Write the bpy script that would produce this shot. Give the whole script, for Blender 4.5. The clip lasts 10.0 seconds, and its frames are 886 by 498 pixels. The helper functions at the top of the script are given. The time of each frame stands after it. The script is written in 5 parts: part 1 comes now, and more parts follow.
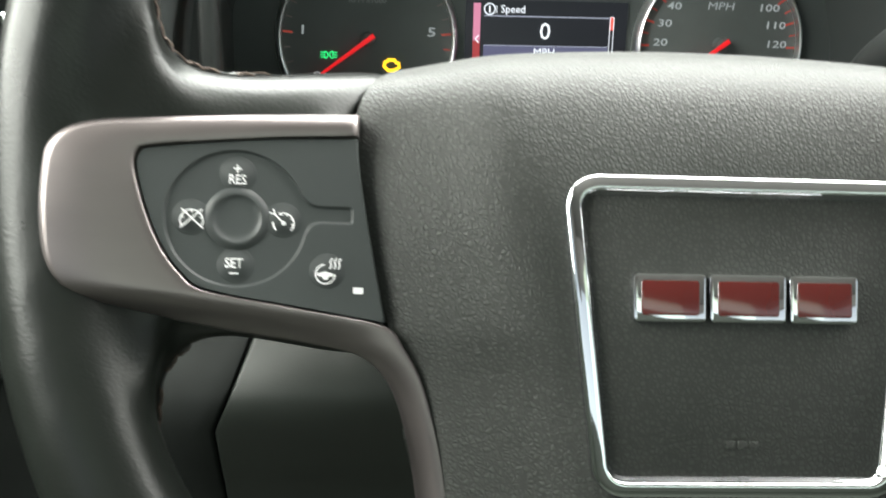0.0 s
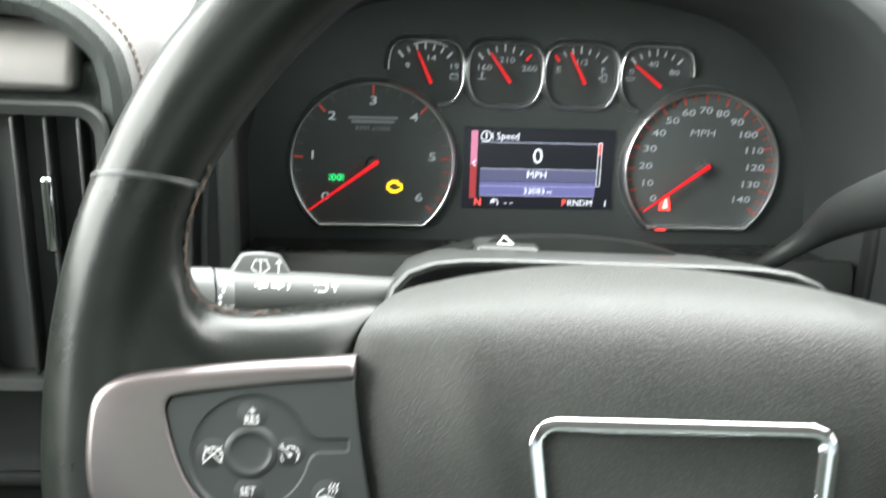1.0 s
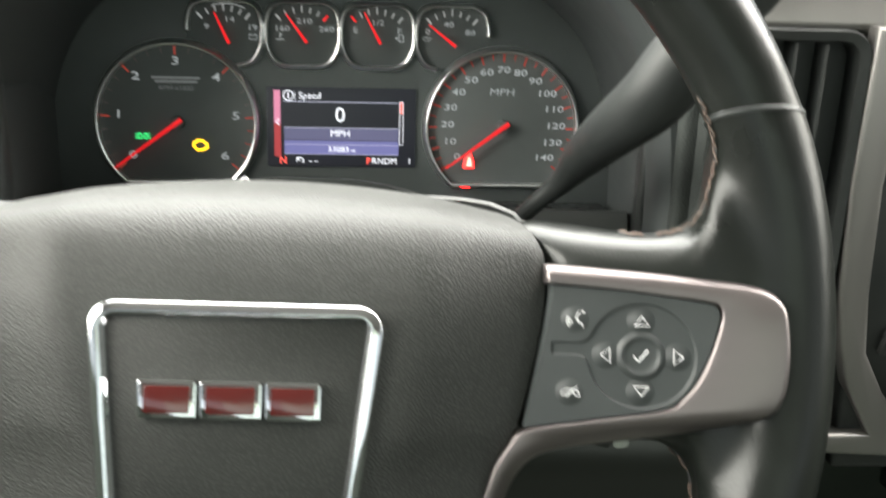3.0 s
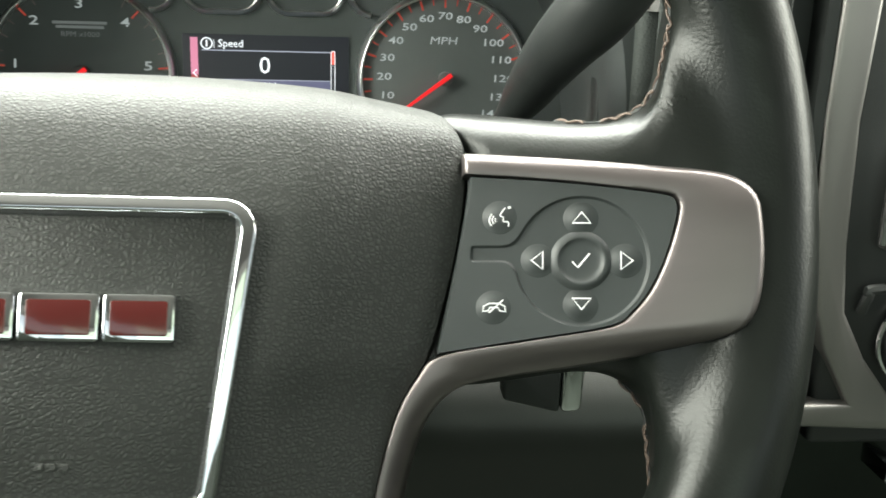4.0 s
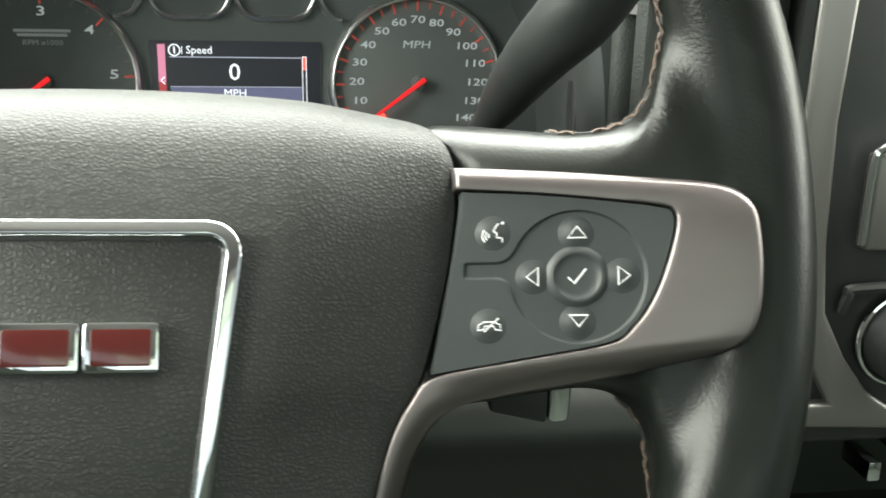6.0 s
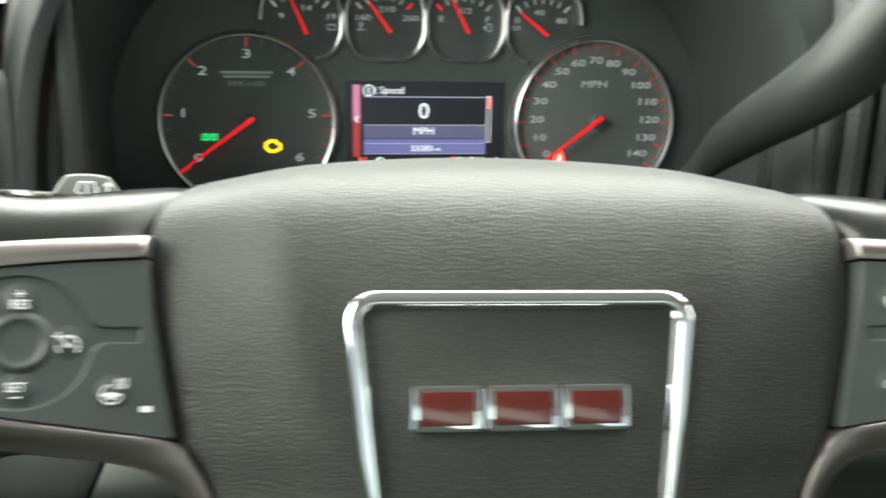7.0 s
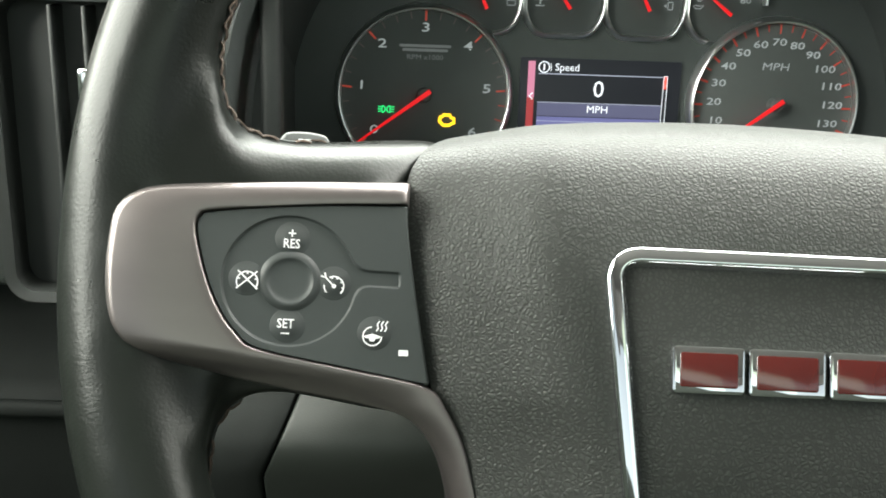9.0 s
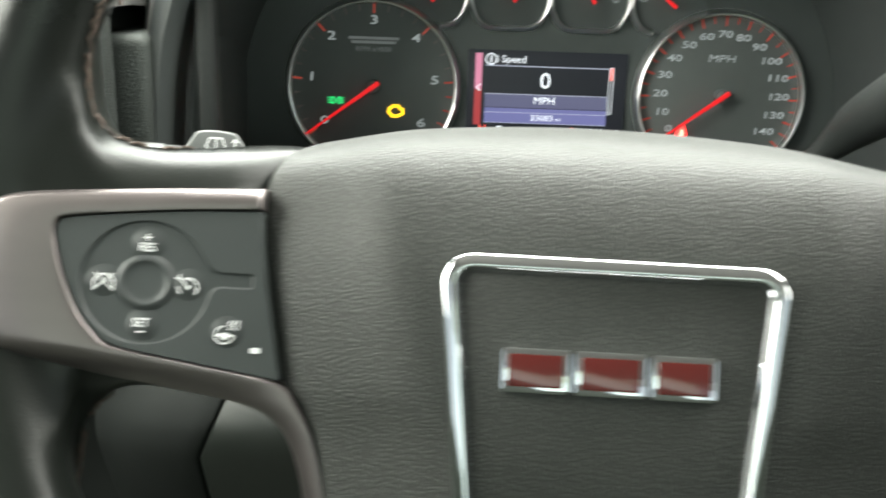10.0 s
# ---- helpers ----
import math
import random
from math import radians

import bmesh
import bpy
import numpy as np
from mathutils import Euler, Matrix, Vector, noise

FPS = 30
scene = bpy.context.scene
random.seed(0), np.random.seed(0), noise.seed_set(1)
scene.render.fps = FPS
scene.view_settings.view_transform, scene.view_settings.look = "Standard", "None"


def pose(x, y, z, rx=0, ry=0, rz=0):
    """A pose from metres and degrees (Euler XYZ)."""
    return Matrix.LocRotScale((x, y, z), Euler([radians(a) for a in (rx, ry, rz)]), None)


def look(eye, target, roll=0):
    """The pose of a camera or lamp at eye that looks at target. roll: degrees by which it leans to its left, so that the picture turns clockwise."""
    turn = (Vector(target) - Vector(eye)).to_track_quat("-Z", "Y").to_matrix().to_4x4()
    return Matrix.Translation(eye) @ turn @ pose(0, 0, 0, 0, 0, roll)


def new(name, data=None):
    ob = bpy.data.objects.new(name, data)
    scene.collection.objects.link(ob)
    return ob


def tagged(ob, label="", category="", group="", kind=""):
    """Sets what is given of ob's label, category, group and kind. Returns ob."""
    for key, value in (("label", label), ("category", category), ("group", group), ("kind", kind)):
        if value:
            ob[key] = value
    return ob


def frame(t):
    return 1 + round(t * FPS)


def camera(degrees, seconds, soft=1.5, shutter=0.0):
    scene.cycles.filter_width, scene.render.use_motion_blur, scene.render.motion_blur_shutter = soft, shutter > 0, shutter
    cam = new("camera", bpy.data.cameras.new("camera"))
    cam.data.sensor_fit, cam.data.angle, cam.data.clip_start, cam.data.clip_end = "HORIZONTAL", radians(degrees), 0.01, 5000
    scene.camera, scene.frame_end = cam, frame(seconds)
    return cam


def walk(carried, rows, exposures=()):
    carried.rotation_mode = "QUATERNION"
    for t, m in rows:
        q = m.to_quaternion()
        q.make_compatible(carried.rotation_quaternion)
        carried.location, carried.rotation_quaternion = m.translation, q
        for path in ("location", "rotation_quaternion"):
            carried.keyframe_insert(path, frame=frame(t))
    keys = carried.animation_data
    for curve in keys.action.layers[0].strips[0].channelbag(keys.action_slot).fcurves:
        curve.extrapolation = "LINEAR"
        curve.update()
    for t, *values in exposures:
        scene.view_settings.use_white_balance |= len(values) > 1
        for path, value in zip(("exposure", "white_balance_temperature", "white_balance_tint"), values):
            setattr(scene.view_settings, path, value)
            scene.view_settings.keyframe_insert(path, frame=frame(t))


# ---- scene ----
cam = camera(51.5, 10.0, soft=1.75, shutter=0.5)
PATH = [
    (0, (0.09, 0.105, 1.087), (0.253, 1.993, 0.446), 1.8),
    (0.5, (0.078, 0.094, 1.113), (0.246, 1.986, 0.488), 2.5),
    (1, (0.094, 0.085, 1.165), (0.235, 1.981, 0.545), 2.3),
    (1.5, (0.134, 0.059, 1.21), (0.263, 1.95, 0.571), 2.2),
    (2, (0.183, 0.046, 1.224), (0.305, 1.938, 0.587), 2.2),
    (2.5, (0.22, 0.038, 1.2), (0.314, 1.934, 0.569), 1.7),
    (3, (0.239, 0.047, 1.139), (0.354, 1.952, 0.54), 1.8),
    (3.1, (0.245, 0.051, 1.128), (0.362, 1.957, 0.535), 1.6),
    (3.2, (0.248, 0.056, 1.119), (0.372, 1.964, 0.532), 1.7),
    (4.3, (0.27, 0.101, 1.081), (0.459, 2.017, 0.539), 1.6),
    (4.5, (0.273, 0.104, 1.08), (0.463, 2.02, 0.539), 1.4),
    (5, (0.274, 0.106, 1.08), (0.493, 2.018, 0.534), 1.4),
    (5.2, (0.273, 0.106, 1.081), (0.498, 2.016, 0.531), 1.4),
    (6.3, (0.239, 0.1, 1.091), (0.505, 2.005, 0.542), 1.4),
    (6.5, (0.218, 0.099, 1.095), (0.491, 2.003, 0.549), 1.5),
    (7, (0.135, 0.098, 1.108), (0.396, 2.006, 0.569), 1.4),
    (7.5, (0.095, 0.102, 1.1), (0.324, 2.015, 0.562), 1.3),
    (8, (0.093, 0.105, 1.095), (0.253, 2.024, 0.556), 1.4),
    (8.5, (0.092, 0.101, 1.096), (0.184, 2.024, 0.552), 2.0),
    (9, (0.092, 0.099, 1.096), (0.135, 2.019, 0.537), 2.2),
    (9.5, (0.094, 0.098, 1.097), (0.107, 2.009, 0.509), 2.3),
    (10, (0.142, 0.089, 1.109), (0.133, 1.993, 0.5), 2.1),
]
walk(cam, [(t, look(eye, target, roll)) for t, eye, target, roll in PATH],
     [(0, 0.85, 6700, 1), (1, 1.1, 6500, 3), (1.6, 1.15, 6450, 6), (2.4, 0.90, 6550, 8), (3.1, 1.0, 6900, 4), (4.4, 1.0, 6850, -3), (6.6, 0.95, 6830, -2), (7.5, 0.80, 6800, -2), (8.3, 0.85, 6800, -1), (10, 0.9, 6800, -1)])

from mathutils.bvhtree import BVHTree

# ---- world and lights ----
world = bpy.data.worlds.new("overcast")
scene.world = world
world.use_nodes = True
wn = world.node_tree
sky = wn.nodes.new("ShaderNodeTexSky")
sky.sky_type, sky.sun_disc = "NISHITA", False
sky.sun_elevation, sky.sun_rotation = radians(48), radians(20)
pale = wn.nodes.new("ShaderNodeHueSaturation")
pale.inputs["Saturation"].default_value = 0.35
wn.links.new(sky.outputs["Color"], pale.inputs["Color"])
wn.links.new(pale.outputs["Color"], wn.nodes["Background"].inputs["Color"])
wn.nodes["Background"].inputs["Strength"].default_value = 0.15


def area_lamp(name, eye, target, sx, sy, watts, colour):
    data = bpy.data.lights.new(name, "AREA")
    data.shape, data.size, data.size_y = "RECTANGLE", sx, sy
    data.energy, data.color = watts, colour
    ob = new(name, data)
    ob.matrix_world = look(eye, target)
    return ob


sun = bpy.data.lights.new("sun", "SUN")
sun.energy, sun.angle, sun.color = 2.0, radians(12), (1.0, 0.97, 0.93)
sun_ob = new("sun", sun)
sun_ob.matrix_world = look((0.0, -0.12, 3.0), (0.0, 0.10, 0.0))


area_lamp("windscreen_light", (0.47, 0.63, 1.62), (0.40, 0.25, 0.85), 1.7, 0.52, 43, (1.0, 0.968, 0.985))
area_lamp("driver_window_light", (-0.52, 0.32, 1.37), (0.15, 0.32, 1.0), 0.95, 0.52, 18, (1.0, 0.985, 0.97))
area_lamp("passenger_window_light", (1.42, 0.45, 1.36), (0.3, 0.35, 1.0), 0.75, 0.40, 5.0, (1.0, 0.97, 0.94))
# weak fill added from behind; its green tint colours the shaded faces
area_lamp("rear_fill_light", (0.45, -1.25, 1.45), (0.25, 0.4, 1.0), 1.2, 0.4, 1.0, (0.82, 1.0, 0.78))


# ---- materials ----
def material(name, colour, rough=0.5, metal=0.0, **more):
    m = bpy.data.materials.new(name)
    m.use_nodes = True
    b = m.node_tree.nodes["Principled BSDF"]
    b.inputs["Base Color"].default_value = (*colour, 1)
    b.inputs["Roughness"].default_value = rough
    b.inputs["Metallic"].default_value = metal
    for key, value in more.items():
        b.inputs[key.replace("_", " ")].default_value = value
    return m


def add(m, kind, **values):
    node = m.node_tree.nodes.new(kind)
    for key, value in values.items():
        node.inputs[key.replace("_", " ")].default_value = value
    return node


def wear(m, colour, amount=0.25, scale=18.0, stretch=(1, 1, 1), rough=(0.35, 0.55), fine=900.0, bump=0.15, height=0.0002, cells=0.0, cell_bump=0.5, crease=0.0, soft=0.4, round_cells=False, warp_by=0.9, wrinkle=0.0):
    """Colour and gloss vary broadly, with a fine grain in relief; cells adds a pebbled leather grain, crease puts shade
    into its grooves' colour.
    """
    t, b = m.node_tree, m.node_tree.nodes["Principled BSDF"]
    link = t.links.new
    coord = add(m, "ShaderNodeTexCoord")
    mapping = add(m, "ShaderNodeMapping")
    mapping.inputs["Scale"].default_value = stretch
    link(coord.outputs["Object"], mapping.inputs["Vector"])
    broad = add(m, "ShaderNodeTexNoise", Scale=scale, Detail=5.0, Roughness=0.6)
    grain = add(m, "ShaderNodeTexNoise", Scale=fine, Detail=3.0, Roughness=0.6)
    link(mapping.outputs["Vector"], broad.inputs["Vector"])
    link(mapping.outputs["Vector"], grain.inputs["Vector"])
    ramp = add(m, "ShaderNodeMapRange", From_Min=0.3, From_Max=0.7, To_Min=1 - amount, To_Max=1 + amount)
    link(broad.outputs["Fac"], ramp.inputs["Value"])
    mix = m.node_tree.nodes.new("ShaderNodeVectorMath")
    mix.operation = "SCALE"
    mix.inputs[0].default_value = colour
    link(ramp.outputs["Result"], mix.inputs["Scale"])
    link(mix.outputs["Vector"], b.inputs["Base Color"])
    gloss = add(m, "ShaderNodeMapRange", From_Min=0.3, From_Max=0.7, To_Min=rough[0], To_Max=rough[1])
    link(broad.outputs["Fac"], gloss.inputs["Value"])
    link(gloss.outputs["Result"], b.inputs["Roughness"])
    relief = add(m, "ShaderNodeBump", Strength=bump, Distance=height)
    link(grain.outputs["Fac"], relief.inputs["Height"])
    last = relief
    if cells:
        warp = add(m, "ShaderNodeTexNoise", Scale=cells * 0.6, Detail=2.0)
        link(coord.outputs["Object"], warp.inputs["Vector"])
        shift = m.node_tree.nodes.new("ShaderNodeVectorMath")
        shift.operation = "MULTIPLY_ADD"
        shift.inputs[1].default_value = (warp_by / cells,) * 3
        link(warp.outputs["Color"], shift.inputs[0])
        link(coord.outputs["Object"], shift.inputs[2])
        cell = add(m, "ShaderNodeTexVoronoi", Scale=cells)
        cell.feature = "SMOOTH_F1" if round_cells else "DISTANCE_TO_EDGE"
        if round_cells:
            cell.inputs["Smoothness"].default_value = 0.35
        link(shift.outputs["Vector"], cell.inputs["Vector"])
        edge = add(m, "ShaderNodeMapRange", From_Min=0.80 if round_cells else 0.0, From_Max=0.22 if round_cells else soft)
        edge.interpolation_type = "SMOOTHSTEP"
        link(cell.outputs["Distance"], edge.inputs["Value"])
        pebble = add(m, "ShaderNodeBump", Strength=cell_bump, Distance=height)
        link(edge.outputs["Result"], pebble.inputs["Height"])
        link(relief.outputs["Normal"], pebble.inputs["Normal"])
        last = pebble
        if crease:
            # the grooves' shade is put into the base colour, on top of the relief
            crease_shade = add(m, "ShaderNodeMapRange", From_Min=0.0, From_Max=1.0, To_Min=1 - crease, To_Max=1 + 0.25 * crease)
            link(edge.outputs["Result"], crease_shade.inputs["Value"])
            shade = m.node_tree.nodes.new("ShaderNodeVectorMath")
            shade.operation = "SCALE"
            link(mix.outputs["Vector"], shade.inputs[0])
            link(crease_shade.outputs["Result"], shade.inputs["Scale"])
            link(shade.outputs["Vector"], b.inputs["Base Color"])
    if wrinkle:
        fold = add(m, "ShaderNodeTexNoise", Scale=330.0, Detail=3.0, Roughness=0.55, Distortion=1.2)
        patchy = add(m, "ShaderNodeTexNoise", Scale=22.0, Detail=2.0)
        for node in (fold, patchy):
            link(coord.outputs["Object"], node.inputs["Vector"])
        # creased where the hide is drawn round the inner corners of the spokes
        flat = m.node_tree.nodes.new("ShaderNodeVectorMath")
        flat.operation = "ABSOLUTE"
        link(coord.outputs["Object"], flat.inputs[0])
        corner = m.node_tree.nodes.new("ShaderNodeVectorMath")
        corner.operation = "DISTANCE"
        corner.inputs[1].default_value = (0.158, 0.046, 0.004)
        link(flat.outputs["Vector"], corner.inputs[0])
        close = add(m, "ShaderNodeMapRange", From_Min=0.004, From_Max=0.026, To_Min=wrinkle, To_Max=0.0)
        link(corner.outputs["Value"], close.inputs["Value"])
        faint = add(m, "ShaderNodeMapRange", From_Min=0.48, From_Max=0.70, To_Min=0.015, To_Max=0.30 * wrinkle)
        link(patchy.outputs["Fac"], faint.inputs["Value"])
        where = m.node_tree.nodes.new("ShaderNodeMath")
        where.operation = "MAXIMUM"
        link(close.outputs["Result"], where.inputs[0])
        link(faint.outputs["Result"], where.inputs[1])
        crinkle = add(m, "ShaderNodeBump", Distance=0.0007)
        link(where.outputs["Value"], crinkle.inputs["Strength"])
        link(fold.outputs["Fac"], crinkle.inputs["Height"])
        link(last.outputs["Normal"], crinkle.inputs["Normal"])
        last = crinkle
    link(last.outputs["Normal"], b.inputs["Normal"])
    return m


def surface(name, colour, rough=(0.4, 0.55), metal=0.0, more=None, **w):
    return wear(material(name, colour, rough[0], metal, **(more or {})), colour, rough=rough, **w)


def glowing(name, colour, strength):
    m = material(name, tuple(0.3 * c for c in colour), 0.5)
    b = m.node_tree.nodes["Principled BSDF"]
    b.inputs["Emission Color"].default_value = (*colour, 1)
    b.inputs["Emission Strength"].default_value = strength
    return m


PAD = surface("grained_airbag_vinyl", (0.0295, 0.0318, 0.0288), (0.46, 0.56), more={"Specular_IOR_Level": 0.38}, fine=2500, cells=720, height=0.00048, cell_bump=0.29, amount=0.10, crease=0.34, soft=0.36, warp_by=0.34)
LEATHER = surface("smooth_black_leather", (0.0082, 0.0098, 0.0085), (0.26, 0.35), more={"Specular_IOR_Level": 0.28}, fine=1500, cells=1000, height=0.00022, cell_bump=0.10, amount=0.2, scale=30, bump=0.10, round_cells=True, wrinkle=0.15)
SATIN = surface("satin_bronze_silver", (0.198, 0.176, 0.174), (0.34, 0.45), 0.9, fine=700, stretch=(0.3, 1.5, 1), bump=0.05, amount=0.10, height=0.0001)
SATIN_DARK = surface("satin_trim_silver", (0.22, 0.212, 0.204), (0.36, 0.46), 0.75, fine=700, stretch=(1.5, 1, 0.05), bump=0.05, amount=0.07, height=0.0001)
CHROME = material("chrome", (0.62, 0.63, 0.65), 0.04, 1.0)
RING = material("gauge_chrome", (0.94, 0.94, 0.95), 0.30, 1.0)
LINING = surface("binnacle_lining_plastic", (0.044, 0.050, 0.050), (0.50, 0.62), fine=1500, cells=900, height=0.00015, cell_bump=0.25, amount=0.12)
SWITCH = surface("switch_rubber", (0.036, 0.041, 0.041), (0.42, 0.50), fine=3000, bump=0.12, amount=0.10)
PLASTIC = surface("grained_black_plastic", (0.018, 0.020, 0.0195), (0.42, 0.55), fine=1800, cells=1100, height=0.00015, cell_bump=0.3, amount=0.15)
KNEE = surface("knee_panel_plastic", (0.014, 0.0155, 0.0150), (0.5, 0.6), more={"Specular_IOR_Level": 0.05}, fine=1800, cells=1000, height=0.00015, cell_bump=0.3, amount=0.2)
KNEESHELF = surface("knee_shelf_plastic", (0.0110, 0.0132, 0.0116), (0.36, 0.46), more={"Specular_IOR_Level": 0.36}, fine=1800, cells=1000, height=0.00015, cell_bump=0.2, amount=0.15)
DARK = surface("dark_plastic", (0.028, 0.031, 0.031), (0.50, 0.62), fine=1500, amount=0.15)
LEVERPLASTIC = surface("lever_plastic", (0.021, 0.0235, 0.023), (0.40, 0.50), more={"Specular_IOR_Level": 0.35}, fine=2200, cells=1300, height=0.00012, cell_bump=0.25, amount=0.10)
COLUMN = surface("column_plastic", (0.032, 0.035, 0.034), (0.40, 0.50), fine=2200, cells=1300, height=0.00012, cell_bump=0.25, amount=0.10)
GLOSSBLACK = surface("gloss_black_plastic", (0.034, 0.038, 0.038), (0.20, 0.30), fine=2500, bump=0.05, amount=0.1)
MIDGREY = surface("grey_green_plastic", (0.043, 0.047, 0.045), (0.45, 0.55), fine=1800, cells=1000, height=0.00015, cell_bump=0.3, amount=0.12)
DASHTOP = surface("dash_vinyl", (0.105, 0.104, 0.102), (0.48, 0.60), fine=900, cells=480, height=0.0004, cell_bump=0.5, amount=0.10)
DASHDARK = surface("dark_dash_vinyl", (0.034, 0.039, 0.0365), (0.50, 0.62), more={"Specular_IOR_Level": 0.25}, fine=900, cells=520, height=0.0004, cell_bump=0.5, amount=0.12)
THREAD = surface("brown_thread", (0.115, 0.082, 0.066), (0.7, 0.85), fine=4000, amount=0.2)
PRINT = material("white_print", (0.82, 0.83, 0.84), 0.5)
GREYPRINT = glowing("gauge_print", (0.80, 0.86, 0.92), 0.17)
TICK = glowing("gauge_tick_white", (0.85, 0.88, 0.92), 0.16)
TICKDIM = glowing("gauge_tick_dim", (0.5, 0.4, 0.4), 0.03)
TICKRED = glowing("gauge_tick_red", (0.80, 0.10, 0.07), 0.17)
NEEDLE = glowing("needle_red", (1.0, 0.012, 0.022), 0.42)
GREEN = glowing("telltale_green", (0.04, 0.80, 0.22), 0.9)
AMBER = glowing("telltale_amber", (1.0, 0.55, 0.02), 1.3)
REDGLOW = glowing("telltale_and_glint_red", (1.0, 0.02, 0.02), 4.0)
BELTWHITE = glowing("telltale_red_core", (1.0, 0.30, 0.22), 2.6)
FACE = surface("gauge_face", (0.068, 0.077, 0.077), (0.45, 0.55), fine=1800, amount=0.10, bump=0.03)
DIAL = surface("dial_face", (0.092, 0.102, 0.101), (0.5, 0.6), fine=1800, amount=0.10, bump=0.03)
SCREEN = glowing("screen_black", (0.03, 0.033, 0.05), 0.14)
SCREENBLUE = glowing("screen_blue_band", (0.14, 0.14, 0.34), 0.62)
SCREENMID = glowing("screen_slate_band", (0.16, 0.16, 0.30), 0.34)
SCREENTEXT = glowing("screen_white", (0.85, 0.88, 1.0), 0.8)
SCREENRED = glowing("screen_red", (0.85, 0.10, 0.08), 0.75)
SCREENDARKRED = glowing("screen_dark_red", (0.42, 0.05, 0.06), 0.5)
SCREENPINK = glowing("screen_pink", (0.62, 0.22, 0.36), 0.60)
SCREENLINE = glowing("screen_line", (0.45, 0.47, 0.62), 0.6)
ENAMEL = material("red_enamel", (0.066, 0.0075, 0.0065), 0.22, 0.0, Coat_Weight=0.8, Coat_Roughness=0.06)
HEADLINER = surface("headliner_cloth", (0.26, 0.255, 0.245), (0.8, 0.9), fine=900, amount=0.08)
CLOTH = surface("cabin_trim", (0.050, 0.060, 0.048), (0.6, 0.75), fine=900, amount=0.15)
KEYLIGHT = surface("pale_key_plastic", (0.22, 0.22, 0.215), (0.34, 0.44), fine=2000, amount=0.10)
KEYGREY = surface("key_plastic", (0.085, 0.090, 0.089), (0.32, 0.42), fine=2000, amount=0.10)


def pane_material():
    m = bpy.data.materials.new("window_glass")
    m.use_nodes = True
    t = m.node_tree
    t.nodes.remove(t.nodes["Principled BSDF"])
    see, shine = t.nodes.new("ShaderNodeBsdfTransparent"), t.nodes.new("ShaderNodeBsdfGlossy")
    see.inputs["Color"].default_value = (0.92, 0.95, 0.94, 1)
    shine.inputs["Roughness"].default_value = 0.02
    fresnel, mix = t.nodes.new("ShaderNodeFresnel"), t.nodes.new("ShaderNodeMixShader")
    fresnel.inputs["IOR"].default_value = 1.45
    t.links.new(fresnel.outputs["Fac"], mix.inputs["Fac"])
    t.links.new(see.outputs["BSDF"], mix.inputs[1])
    t.links.new(shine.outputs["BSDF"], mix.inputs[2])
    t.links.new(mix.outputs["Shader"], t.nodes["Material Output"].inputs["Surface"])
    return m


GLASS = pane_material()


# ---- mesh helpers ----
def part(name, bm, mat, parent=None, label="", smooth=True):
    me = bpy.data.meshes.new(name)
    bmesh.ops.recalc_face_normals(bm, faces=bm.faces)
    bm.to_mesh(me)
    bm.free()
    me.materials.append(mat)
    if smooth:
        for p in me.polygons:
            p.use_smooth = True
        me.set_sharp_from_angle(angle=radians(38))
    ob = new(name, me)
    if parent:
        ob.parent = parent
    if label:
        ob["label"] = label
    return ob


def thing(name, m, label, category, kind=""):
    ob = new(name)
    ob.empty_display_size = 0.02
    ob.matrix_world = m
    return tagged(ob, label, category, kind=kind)


def solid(name, bm, mat, label, category, kind=""):
    return tagged(part(name, bm, mat), label, category, kind=kind)


def spline(points, steps=6, closed=True):
    """A smooth curve through the points (2D or 3D)."""
    pts = [Vector(p) for p in points]
    n, out = len(pts), []
    for i in range(n if closed else n - 1):
        if closed:
            a, b, c, d = (pts[(i + k) % n] for k in (-1, 0, 1, 2))
        else:
            a, b, c, d = (pts[min(max(i + k, 0), n - 1)] for k in (-1, 0, 1, 2))
        for j in range(steps):
            t = j / steps
            out.append(0.5 * (2 * b + (c - a) * t + (2 * a - 5 * b + 4 * c - d) * t ** 2 + (3 * b - a - 3 * c + d) * t ** 3))
    if not closed:
        out.append(pts[-1])
    return out


def even(points, n):
    """n points at even steps along an open line."""
    d = [0.0]
    for a, b in zip(points, points[1:]):
        d.append(d[-1] + (b - a).length)
    out, k = [], 0
    for i in range(n):
        s = d[-1] * i / (n - 1)
        while k < len(d) - 2 and d[k + 1] < s:
            k += 1
        f = (s - d[k]) / max(d[k + 1] - d[k], 1e-9)
        out.append(points[k].lerp(points[k + 1], min(max(f, 0), 1)))
    return out


def loft(bm, loops, closed=True, cap=(False, False)):
    rows = [[bm.verts.new(p) for p in loop] for loop in loops]
    for a, b in zip(rows, rows[1:]):
        n = len(a)
        for i in range(n if closed else n - 1):
            j = (i + 1) % n
            bm.faces.new((a[i], a[j], b[j], b[i]))
    if cap[0]:
        bm.faces.new(rows[0])
    if cap[1]:
        bm.faces.new(rows[-1])
    return rows


